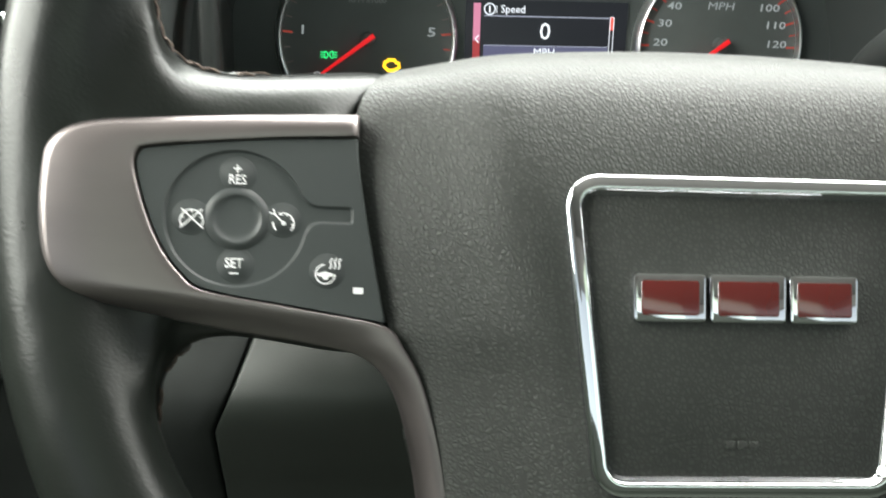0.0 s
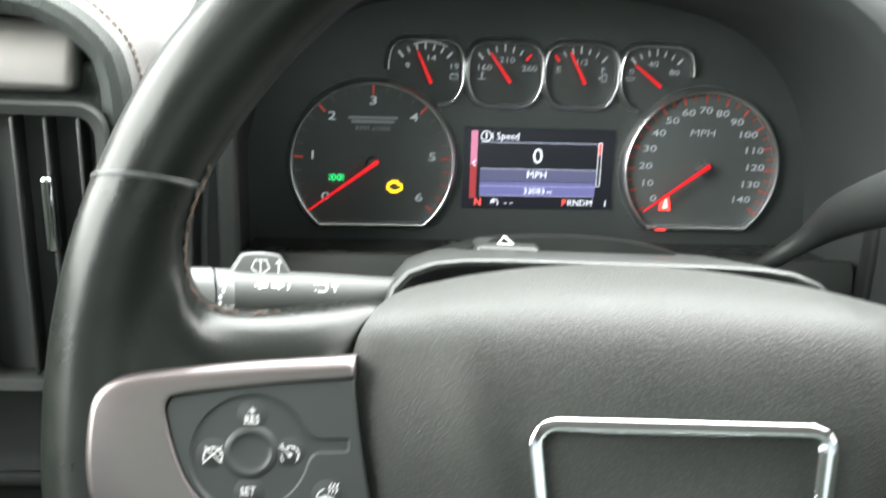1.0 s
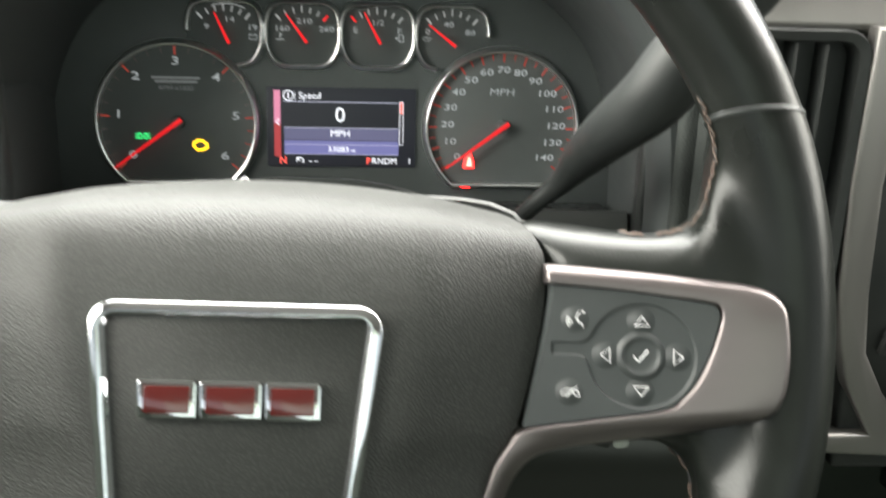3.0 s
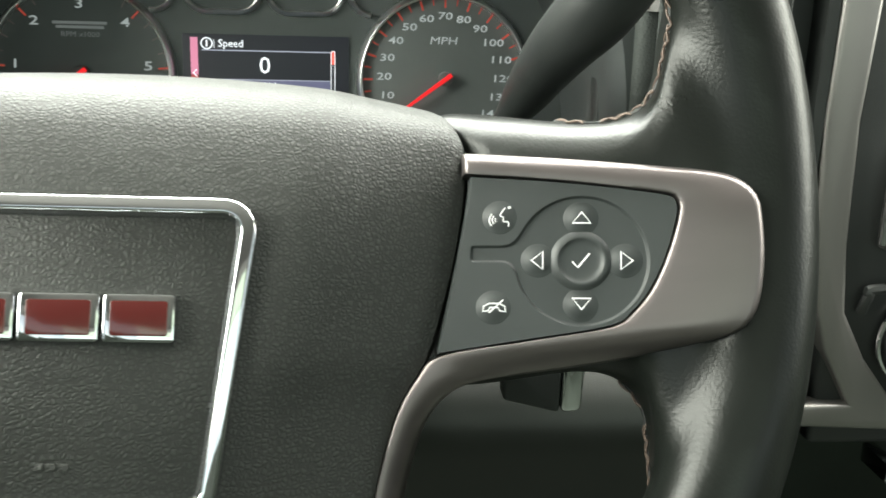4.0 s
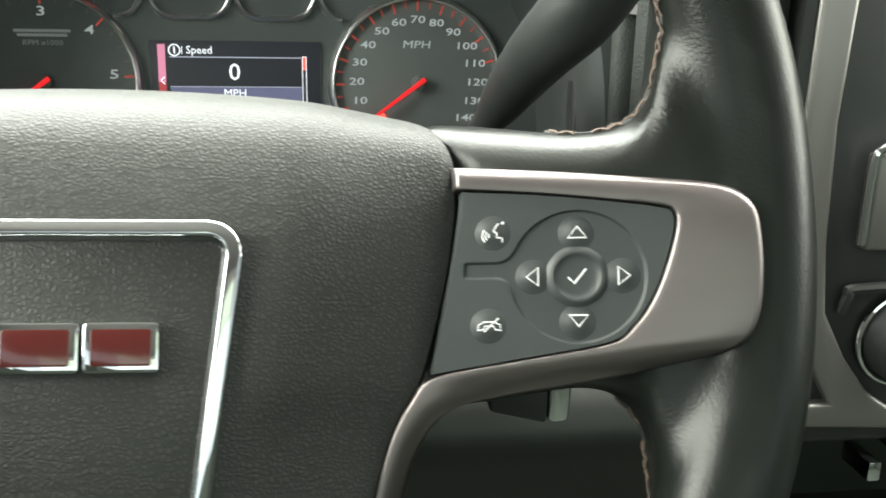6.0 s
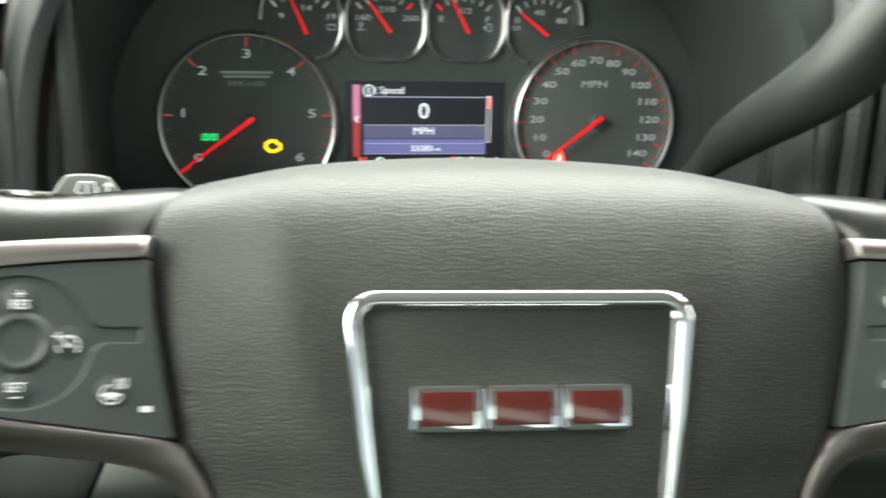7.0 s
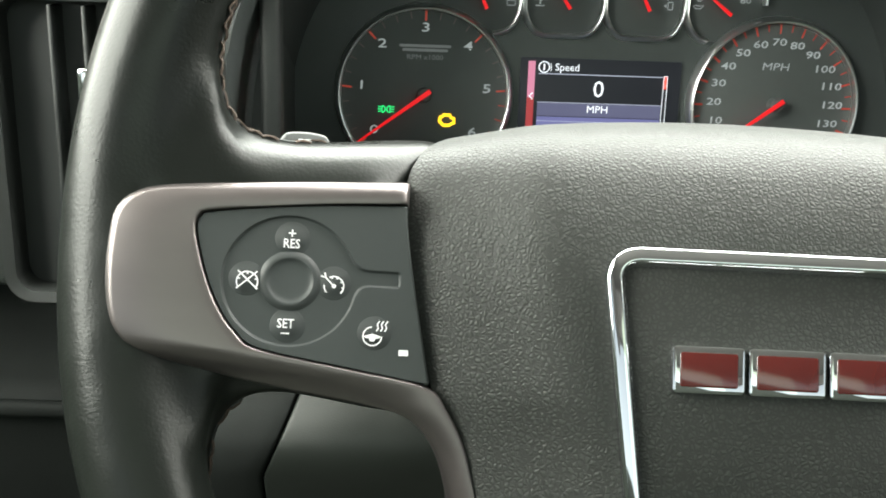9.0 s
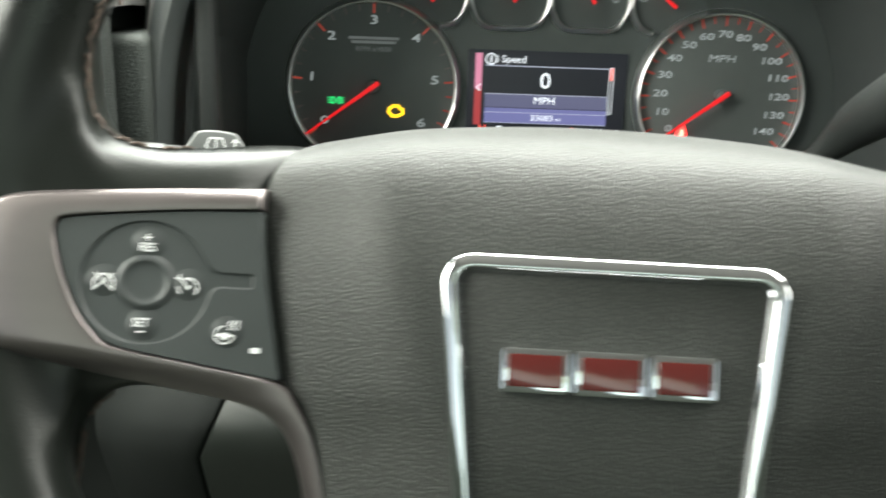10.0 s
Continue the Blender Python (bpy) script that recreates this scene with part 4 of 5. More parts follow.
for k, (cx, names, xs, hub, tip) in enumerate(SMALL):
    cy = 0.0572
    half = OCTO + [(-x, y) for x, y in reversed(OCTO[:-1])] + [(-0.0080, 0.0240), (0.0080, 0.0240)]
    line = [(cx + p.x, cy + 0.93 * p.y) for p in spline(half, 5)]
    ob = part("small_gauge", flat_mesh(line, -0.0032, -0.0022), FACE, cluster, "small gauge with chrome rim and red needle")
    if k == 0:
        line = [p for p in line if p[0] > cx + 0.008 or p[1] > cy]
        i0 = max(range(len(line)), key=lambda i: (Vector(line[i]) - Vector(line[i - 1])).length)
        line = line[i0:] + line[:i0]
    if k == 3:
        line = [p for p in line if p[0] < cx - 0.010 or p[1] > cy]
        i0 = max(range(len(line)), key=lambda i: (Vector(line[i]) - Vector(line[i - 1])).length)
        line = line[i0:] + line[:i0]
    part("gauge_rim", band_mesh(line[::-1], 0.0034, 0.0062, -0.003, k in (1, 2)), RING, ob, "thin chrome rim")
    bm, bm2 = bmesh.new(), bmesh.new()
    for i in range(7):
        a = 131 - 82 * i / 6
        p, q = polar(cx - 0.0005, 0.0500, 0.0222, a), polar(cx - 0.0005, 0.0500, 0.0262 if i % 3 else 0.0272, a)
        hot = (k == 1 and i == 6) or (k == 2 and i == 0)
        ribbon(bm2 if hot else bm, [p, q], 0.0014 if i in (0, 6) else 0.0010, -0.0010)
    if k == 0:
        ribbon(bm, arc(cx + 0.0015, 0.0500, 0.0270, 112, 62, 16), 0.0006, -0.0010)
    tagged(part("graduation", bm, TICK, ob, "", False), kind="stuff")
    if bm2.verts:
        part("red_tick", bm2, NEEDLE, ob, "red tick mark", False)
    else:
        bm2.free()
    bm = bmesh.new()
    for i, (text, x) in enumerate(zip(names, xs)):
        write("numeral", ob, GREYPRINT, text, x, 0.0664 if i == 1 else 0.0612, -0.0009, 0.0052, wide=1.4)
    sx, sy = (cx + 0.0192, 0.0549) if k == 0 else (cx - 0.0155, 0.0556) if k == 1 else (cx + 0.0152, 0.0563) if k == 2 else (cx - 0.0180, 0.0564)
    if k == 0:
        ribbon(bm, rounded(sx - 0.0026, sx + 0.0026, sy - 0.0016, sy + 0.0014, 0.0003, 2), 0.0005, -0.001, closed=True)
        for d in (-0.0015, 0.0015):
            ribbon(bm, [(sx + d, sy + 0.0014), (sx + d, sy + 0.0022)], 0.0008, -0.001)
    elif k == 1:
        ribbon(bm, [(sx, sy + 0.0030), (sx, sy - 0.0010)], 0.0008, -0.001)
        ribbon(bm, [(sx - 0.0028, sy - 0.0018), (sx + 0.0028, sy - 0.0018)], 0.0006, -0.001)
        ribbon(bm, [(sx, sy + 0.0016), (sx + 0.0016, sy + 0.0016)], 0.0005, -0.001)
    elif k == 2:
        ribbon(bm, rounded(sx - 0.0004, sx + 0.0026, sy - 0.0022, sy + 0.0024, 0.0004, 2), 0.0006, -0.001, closed=True)
        bm.faces.new([bm.verts.new((sx + x, sy + y, -0.0008)) for x, y in ((-0.0014, 0.0012), (-0.0032, 0.0), (-0.0014, -0.0012))])
    else:
        ribbon(bm, [(sx - 0.0034, sy + 0.0006), (sx - 0.0016, sy - 0.0010), (sx + 0.0016, sy - 0.0010), (sx + 0.0034, sy + 0.0012), (sx + 0.0012, sy + 0.0006), (sx - 0.0016, sy + 0.0010)], 0.0005, -0.001, closed=True)
    part("gauge_symbol", bm, GREYPRINT, ob, "", False)
    part("needle", needle_mesh(hub[0], hub[1], tip[0], tip[1], 0.0022, 0.0010, 0.0045), NEEDLE, ob, "red needle")

# the driver display
screen = part("driver_display", flat_mesh(rounded(-0.0490, 0.0560, -0.0345, 0.0215, 0.001, 2), -0.003, -0.0010, 0.0002), SCREEN, cluster, "lit colour display with a speed page")


def patch(name, mat, x0, x1, y0, y1, z):
    bm = bmesh.new()
    box(bm, x0, x1, y0, y1, -0.0012, z)
    return part(name, bm, mat, screen, "", False)


patch("display_band", SCREENMID, -0.0370, 0.0440, -0.0155, -0.0072, -0.0006)
patch("display_band", SCREENBLUE, -0.0370, 0.0440, -0.0255, -0.0160, -0.0006)
patch("display_bar", SCREENPINK, -0.0440, -0.0395, -0.0040, 0.0192, -0.0006)
patch("display_bar", SCREENDARKRED, -0.0440, -0.0395, -0.0275, -0.0042, -0.0006)
patch("display_line", SCREENLINE, -0.0370, 0.0440, 0.0112, 0.0117, -0.0004)
patch("display_line", SCREENLINE, -0.0370, 0.0440, -0.0070, -0.0066, -0.0004)
patch("display_line", SCREENLINE, -0.0370, 0.0440, -0.0190, -0.0187, -0.0004)
patch("display_line", SCREENLINE, -0.0370, 0.0440, -0.0258, -0.0255, -0.0004)
patch("scroll_bar", SCREENRED, 0.0448, 0.0468, 0.0040, 0.0120, -0.0004)
for text, x, y, size, how in (("Speed", -0.0268, 0.0156, 0.0066, {"align": "LEFT"}), ("0", 0.0024, 0.0020, 0.0150, {"wide": 1.02}), ("MPH", 0.0024, -0.0108, 0.0068, {"wide": 1.05}),
                              ("33083", 0.0012, -0.0222, 0.0056, {"wide": 1.1}), ("mi", 0.0118, -0.0226, 0.0036, {}), ("RNDM", 0.0340, -0.0302, 0.0062, {}), ("1", 0.0520, -0.0302, 0.0062, {}), ("- -", -0.0166, -0.0303, 0.0070, {})):
    write("display_text", screen, SCREENTEXT, text, x, y, -0.0003, size, **how)
write("display_text", screen, SCREENRED, "N", -0.0380, -0.0303, -0.0003, 0.0068, bold=0.0002)
write("display_text", screen, SCREENRED, "P", 0.0226, -0.0302, -0.0003, 0.0064, bold=0.0002)


def mark(name, *lines):
    bm = bmesh.new()
    for line, width, closed in lines:
        ribbon(bm, line, width, -0.0004, closed=closed)
    part(name, bm, SCREENTEXT, screen, "", False)


mark("scroll_frame", (rounded(0.0446, 0.0470, -0.0180, 0.0122, 0.0004, 2), 0.0004, True))
mark("cruise_symbol", (arc(-0.0262, -0.0305, 0.0024, -40, 200, 16), 0.0007, False), ([(-0.0262, -0.0305), (-0.0285, -0.0282)], 0.0007, False))
mark("page_arrow", ([(-0.0404, -0.0008), (-0.0426, -0.0030), (-0.0404, -0.0052)], 0.0007, False))
mark("info_symbol", (arc(-0.0338, 0.0156, 0.0034, 0, 350, 24), 0.0007, True), ([(-0.0338, 0.0135), (-0.0338, 0.0177)], 0.0009, False))
mark("info_rule", ([(-0.0293, 0.0130), (-0.0293, 0.0180)], 0.0004, False))

# ---- steering column: built along the wheel's axis ----
column = thing("steering_column", WHEEL, "dark grey plastic steering column cover with a hazard button", "steering column")


def shell_mesh(stations, power=2.6, n=64):
    bm = bmesh.new()
    loops = []
    for z, cx, cy, hw, top, low in stations:
        loop = []
        for k in range(n):
            a = k * math.tau / n
            c, s = math.cos(a), math.sin(a)
            r = (abs(c) ** power + abs(s) ** power) ** (-1 / power)
            loop.append((cx + hw * r * c, cy + (top if s > 0 else low) * r * s, z))
        loops.append(loop)
    loft(bm, loops, True, (True, True))
    return bm


part("column_cover", shell_mesh([(-0.152, 0.0100, 0.0, 0.0980, 0.059, 0.046), (-0.1300, 0.0100, 0.0, 0.1035, 0.0655, 0.046), (-0.1292, 0.0100, 0.0, 0.1050, 0.0672, 0.046), (-0.1296, 0.0100, 0.0, 0.1060, 0.0681, 0.046), (-0.1310, 0.0100, 0.0, 0.1068, 0.0689, 0.046), (-0.136, 0.0100, 0.0, 0.1075, 0.0696, 0.046), (-0.160, 0.0100, 0.002, 0.1080, 0.0705, 0.048), (-0.205, 0.0080, 0.004, 0.1040, 0.0745, 0.052)], 6.5), COLUMN, column, "smooth dark grey column shells")
part("column_shaft", shell_mesh([(-0.160, 0.0, 0.0, 0.040, 0.040, 0.040), (-0.060, 0.0, 0.0, 0.040, 0.040, 0.040)], 2.0), DARK, column)
part("column_gaiter", shell_mesh([(-0.19, 0.0, 0.004, 0.100, 0.080, 0.070), (-0.215, 0.0, 0.004, 0.110, 0.084, 0.075), (-0.26, 0.0, 0.004, 0.114, 0.086, 0.080), (-0.30, 0.0, 0.0, 0.114, 0.080, 0.08)]), KNEE, column, "black rubber gaiter behind the column")
bm = bmesh.new()
box(bm, -0.051, -0.017, 0.056, 0.0785, -0.205, -0.181, 0.0035, 3)
for v in bm.verts:
    if v.co.z < -0.19 and v.co.y > 0.07:
        v.co.y += 0.005
hazard = part("hazard_button", bm, COLUMN, column, "grey hazard button with a white triangle")
bm = bmesh.new()
for a, b in (((-0.0390, 0.083, -0.184), (-0.0310, 0.083, -0.184)), ((-0.0310, 0.083, -0.184), (-0.0350, 0.083, -0.193)), ((-0.0350, 0.083, -0.193), (-0.0390, 0.083, -0.184))):
    tube(bm, [(a[0], 0.0790 if a[2] > -0.19 else 0.0838, a[2]), (b[0], 0.0790 if b[2] > -0.19 else 0.0838, b[2])], 0.00032, 5)
part("triangle_mark", bm, PRINT, hazard, "", False)

# the stalk on the column's driver's side
sx = Vector((0.104, 0.489, 1.009)) - Vector((-0.003, 0.457, 1.0195))
ax = sx.normalized()
az = (Vector((0.03, -1.0, 0.30)) - ax * Vector((0.03, -1.0, 0.30)).dot(ax)).normalized()
ay = az.cross(ax)
stalk = thing("indicator_stalk", frame_matrix((-0.003, 0.457, 1.0195), ax, ay, az), "black wiper and indicator stalk with white symbols", "stalk")


def turned(stations, n=28):
    bm = bmesh.new()
    loft(bm, [[(x, r * math.cos(k * math.tau / n), r * f * math.sin(k * math.tau / n)) for k in range(n)] for x, r, f in stations], True, (True, True))
    return bm


part("stalk_body", turned([(0.034, 0.0115, 0.9), (0.0345, 0.0122, 0.9), (0.05, 0.0118, 0.9), (0.075, 0.0108, 0.9), (0.105, 0.0092, 0.9), (0.150, 0.0085, 0.9)]), MIDGREY, stalk)
part("wiper_knob", turned([(-0.004, 0.0100, 0.9), (-0.0032, 0.0118, 0.9), (-0.001, 0.0126, 0.9), (0.008, 0.0126, 0.9), (0.0082, 0.0121, 0.9), (0.0086, 0.0128, 0.9), (0.0256, 0.0130, 0.9), (0.0262, 0.0124, 0.9)]), KEYGREY, stalk, "grey ribbed wiper knob")
part("wiper_ring", turned([(0.0267, 0.0120, 0.9), (0.0271, 0.0126, 0.9), (0.0340, 0.0125, 0.9), (0.0346, 0.0120, 0.9)]), KEYGREY, stalk)
bm = bmesh.new()
slab(bm, spline([(0.034, 0.006), (0.037, 0.0165), (0.041, 0.0195), (0.052, 0.0195), (0.0565, 0.0170), (0.060, 0.006)], 4), -0.004, 0.0035, 0.0012, 3)
part("washer_paddle", bm, KEYGREY, stalk, "grey washer paddle")


def on_stalk(draw, radius, lift=0.00015):
    """Bends flat marks round the stalk."""
    bm = bmesh.new()
    draw(bm)
    for v in bm.verts:
        a = v.co.y / radius
        v.co.y, v.co.z = (radius + lift) * math.sin(a), (radius + lift) * 0.9 * math.cos(a)
    return bm


def wiper_mark(bm, x, y, r, width):
    """A wiped pane with its blade."""
    ribbon(bm, [(x - 0.5 * r, y - 0.5 * r), (x - r, y + 0.5 * r), (x - 0.4 * r, y + 0.9 * r), (x + 0.4 * r, y + 0.9 * r), (x + r, y + 0.5 * r), (x + 0.5 * r, y - 0.5 * r)], width, 0, closed=True)
    ribbon(bm, [(x, y - 0.9 * r), (x + 0.3 * r, y + 0.5 * r)], width, 0)


def knob_marks(bm):
    letters(bm, "FRONT", 0.0175, -0.0085, 0, 0.0040, wide=0.9)
    wiper_mark(bm, 0.0190, 0.0005, 0.0036, 0.0007)


def ring_marks(bm):
    letters(bm, "INT", 0.0320, -0.0040, 0, 0.0038, wide=0.8)
    ribbon(bm, [(0.0284, 0.0075), (0.0310, 0.0075), (0.0297, 0.0030)], 0.0014, 0, closed=True)
    for k in range(5):
        ribbon(bm, [(0.0283, 0.0018 - 0.0026 * k), (0.0283, 0.0002 - 0.0026 * k)], 0.0014 - 0.0002 * k, 0)


def body_marks(bm):
    for s, x in ((-1, 0.0460), (1, 0.0530)):
        ribbon(bm, [(x - s * 0.0026, 0.0060), (x + s * 0.0002, 0.0060)], 0.0020, 0)
        ribbon(bm, [(x + s * 0.0026, 0.0060), (x + s * 0.0006, 0.0044), (x + s * 0.0006, 0.0076)], 0.0010, 0, closed=True)
    ribbon(bm, [(0.0575, 0.0040), (0.0590, 0.0086)], 0.0006, 0)


def beam_marks(bm):
    ribbon(bm, arc(0.0735, 0.0050, 0.0020, -90, 90, 8) + [(0.0715, 0.0070), (0.0715, 0.0030)], 0.0006, 0, closed=True)
    for y in (0.0034, 0.0050, 0.0066):
        ribbon(bm, [(0.0670, y), (0.0702, y)], 0.0006, 0)
    ribbon(bm, [(0.0790, 0.0030), (0.0790, 0.0070)], 0.0006, 0)
    ribbon(bm, [(0.0775, 0.0055), (0.0790, 0.0070), (0.0805, 0.0055)], 0.0006, 0)


part("knob_end", turned([(-0.0100, 0.0085, 0.9), (-0.0098, 0.0105, 0.9), (-0.0085, 0.0118, 0.9), (-0.0046, 0.0120, 0.9), (-0.0036, 0.0112, 0.9)]), COLUMN, stalk, "light grey end cap")
bm = bmesh.new()
slab(bm, spline([(0.066, -0.0075), (0.068, -0.0035), (0.074, -0.0018), (0.086, -0.0022), (0.092, -0.0040), (0.094, -0.0075), (0.08, -0.0095)], 4), 0.004, 0.0093, 0.0012, 3)
part("flash_switch", bm, DARK, stalk, "dark recessed switch")
part("knob_print", on_stalk(knob_marks, 0.0126), PRINT, stalk, "", False)
part("ring_print", on_stalk(ring_marks, 0.0126), PRINT, stalk, "", False)
part("body_print", on_stalk(body_marks, 0.0118), PRINT, stalk, "", False)
part("beam_print", on_stalk(beam_marks, 0.0108), PRINT, stalk, "", False)
bm = bmesh.new()
ribbon(bm, [(0.0425, 0.0130), (0.0440, 0.0165), (0.0490, 0.0165), (0.0505, 0.0130), (0.0480, 0.0110), (0.0450, 0.0110)], 0.0006, 0.0035, closed=True)
ribbon(bm, [(0.0465, 0.0110), (0.0465, 0.0165)], 0.0005, 0.0035)
ribbon(bm, [(0.0545, 0.0110), (0.0545, 0.0165)], 0.0006, 0.0035)
ribbon(bm, [(0.0532, 0.0150), (0.0545, 0.0166), (0.0558, 0.0150)], 0.0006, 0.0035)
part("washer_print", bm, PRINT, stalk, "", False)

# ---- gear lever on the column ----
lever = thing("gear_lever", Matrix.Translation((0.295, 0.475, 1.035)), "dark grey column gear lever with a tow mode button", "gear lever")
STEM = [(0.312, 0.600, 0.978), (0.326, 0.582, 1.000), (0.339, 0.571, 1.0165), (0.3470, 0.555, 1.034), (0.3505, 0.527, 1.050), (0.354, 0.502, 1.0630), (0.363, 0.482, 1.0790), (0.3745, 0.472, 1.100), (0.388, 0.462, 1.124)]
STEM_R = (0.0056, 0.0056, 0.0072, 0.0116, 0.0136, 0.0148, 0.0164, 0.0172, 0.0166)
bm = bmesh.new()
way = spline([(x - 0.295, y - 0.475, z - 1.035) for x, y, z in STEM], 6, False)
sizes = spline([(r, 0) for r in STEM_R], 6, False)
tube(bm, way, lambda s: sizes[round(s * (len(sizes) - 1))].x, 20)
part("stem", bm, LEVERPLASTIC, lever)
ga = Vector((0.575, 0.02, 0.818)).normalized()
gn = Vector((0.05, -1.0, 0.25))
gn = (gn - ga * gn.dot(ga)).normalized()
GRIP = frame_matrix((0.0945, -0.0200, 0.0960), ga.cross(gn), ga, gn)


def grip_mesh(stations):
    bm = bmesh.new()
    loops = []
    for y, w, d in stations:
        loop = []
        for k in range(36):
            a = k * math.tau / 36
            c, s = math.cos(a), math.sin(a)
            r = (abs(c) ** 3 + abs(s) ** 3) ** (-1 / 3)
            loop.append(GRIP @ Vector((w * r * c, y, d * r * s)))
        loops.append(loop)
    loft(bm, loops, True, (True, True))
    return bm


part("grip", grip_mesh([(-0.012, 0.0135, 0.012), (0.0, 0.0160, 0.0135), (0.02, 0.0170, 0.0140), (0.0430, 0.0178, 0.0140), (0.0440, 0.0170, 0.0133)]), LEVERPLASTIC, lever)
part("end_cap", grip_mesh([(0.0445, 0.0172, 0.0134), (0.0455, 0.0180, 0.0142), (0.0610, 0.0180, 0.0142), (0.0635, 0.0170, 0.0130)]), LEVERPLASTIC, lever)
bm = bmesh.new()
slab(bm, rounded(-0.0088, 0.0050, 0.0185, 0.0375, 0.0012), 0.012, 0.0148, 0.0006, 2)
bm.transform(GRIP)
tow = part("tow_button", bm, PLASTIC, lever, "black button with a grey tow symbol")
bm = bmesh.new()
for x0, x1, y0, y1 in ((-0.0050, 0.0012, 0.0212, 0.0275), (-0.0060, -0.0046, 0.0225, 0.0245), (-0.0060, -0.0046, 0.0252, 0.0268), (-0.0030, -0.0008, 0.0275, 0.0300)):
    slab(bm, rounded(x0, x1, y0, y1, 0.0008, 2), 0.0146, 0.0150, 0.0001, 1)
slab(bm, [(-0.0026, 0.0300), (-0.0012, 0.0300), (0.0010, 0.0345), (-0.0030, 0.0345)], 0.0146, 0.0150, 0.0001, 1)
for v in bm.verts:
    v.co.x, v.co.y = -0.0022 + 0.82 * (v.co.x + 0.0022), 0.0278 + 0.82 * (v.co.y - 0.0278)
bm.transform(GRIP)
part("tow_symbol", bm, surface("grey_print", (0.34, 0.34, 0.31), (0.5, 0.6)), tow)

# ---- ignition key ----
key = thing("ignition_key", Matrix.Translation((0.3265, 0.480, 0.9972)), "grey-headed ignition key in the column lock", "car key")
bm = bmesh.new()
bow = spline([(-0.0148, 0.0, -0.018), (-0.0150, 0.0, -0.004), (-0.0140, 0.0, 0.0055), (-0.0090, 0.0, 0.0105), (0.0, 0.0, 0.0112), (0.0090, 0.0, 0.0105), (0.0140, 0.0, 0.0055), (0.0150, 0.0, -0.004), (0.0140, 0.0, -0.018)], 5, False)
tube(bm, [(0.87 * p[0], p[1], p[2]) for p in bow], 0.0026, 10)
part("key_head", bm, KEYLIGHT, key, "grey plastic key head")
bm = bmesh.new()
box(bm, -0.0112, 0.0112, 0.0005, 0.0045, -0.030, 0.0075, 0.0018, 2)
part("key_web", bm, KEYGREY, key)
bm = bmesh.new()
tube(bm, [(0.0215 + 0.0062 * math.cos(k * math.tau / 28), -0.002 + 0.0040 * math.sin(k * math.tau / 28), -0.0085 + 0.0060 * math.sin(k * math.tau / 28)) for k in range(28)], 0.0008, 7, True)
part("key_ring", bm, CHROME, key, "small steel key ring")
bm = bmesh.new()
tube(bm, [(0.3034, 0.480, 0.990), (0.3034, 0.480, 1.0160), (0.3034, 0.480, 1.0182)], lambda s: 0.0024 if s < 0.9 else 0.0016, 12)
bm.transform(WHEEL.inverted())
part("lock_collar", bm, KEYGREY, column, "light grey lock collar")
fob = thing("key_fob", Matrix.Translation((0.352, 0.452, 0.917)), "black key fob with a polished metal end", "key fob")
bm = bmesh.new()
slab(bm, corners([(-0.0270, -0.0010), (-0.0022, -0.0072), (-0.0022, 0.0180), (-0.0270, 0.0165)], 0.0018, 4), -0.005, 0.005, 0.0014, 3)
bm.transform(Matrix.Rotation(radians(90), 4, "X"))
part("fob_body", bm, LEVERPLASTIC, fob)
bm = bmesh.new()
slab(bm, corners([(-0.0020, -0.0074), (0.0072, -0.0066), (0.0080, 0.0160), (-0.0020, 0.0160)], 0.0032, 6), -0.0056, 0.0056, 0.0024, 4)
bm.transform(Matrix.Rotation(radians(90), 4, "X"))
part("fob_end", bm, CHROME, fob, "polished metal end")


# ---- dashboard ----
def arch(y, x0, x1, z0, z1, power=3.3, n=48):
    """An upright arch, from its left foot over to its right foot."""
    out = []
    cx, hw = (x0 + x1) / 2, (x1 - x0) / 2
    for k in range(n + 1):
        a = math.pi * (1 - k / n)
        c, s = math.cos(a), math.sin(a)
        r = (abs(c) ** power + abs(s) ** power) ** (-1 / power)
        out.append((cx + hw * r * c, y, z0 + (z1 - z0) * r * s))
    return out


# the shade over the dials: dark lining inside, light vinyl outside
bm = bmesh.new()
loft(bm, [arch(0.740, 0.002, 0.400, 0.930, 1.130), arch(0.700, 0.000, 0.400, 0.940, 1.140), arch(0.640, -0.004, 0.398, 0.950, 1.150), arch(0.585, -0.010, 0.398, 0.950, 1.158), arch(0.572, -0.012, 0.400, 0.950, 1.162), arch(0.567, -0.0150, 0.405, 0.95, 1.168), arch(0.568, -0.0185, 0.412, 0.95, 1.1735, 3.4), arch(0.574, -0.0230, 0.427, 0.95, 1.1785, 3.5)], False)
solid("binnacle_lining", bm, LINING, "matt black lining round the instruments", "dashboard trim", "structure")
bm = bmesh.new()
loft(bm, [arch(0.574, -0.0225, 0.426, 0.95, 1.178, 3.5), arch(0.585, -0.0265, 0.435, 0.95, 1.184, 3.6), arch(0.60, -0.030, 0.445, 0.95, 1.190, 3.8), arch(0.68, -0.037, 0.452, 0.95, 1.191, 3.8), arch(0.85, -0.042, 0.455, 0.95, 1.165, 3.8)], False)
solid("binnacle_hood", bm, DASHTOP, "grey grained vinyl hood over the instruments", "dashboard hood", "structure")
bm = bmesh.new()
tube(bm, arch(0.601, -0.030, 0.445, 0.95, 1.1902, 3.8, 48)[5:44], 0.0021, 8)
solid("hood_seam", bm, DARK, "dark joint line on the instrument hood", "dashboard joint", "structure")
bm = bmesh.new()
box(bm, 0.0, 0.40, 0.735, 0.75, 0.90, 1.125)
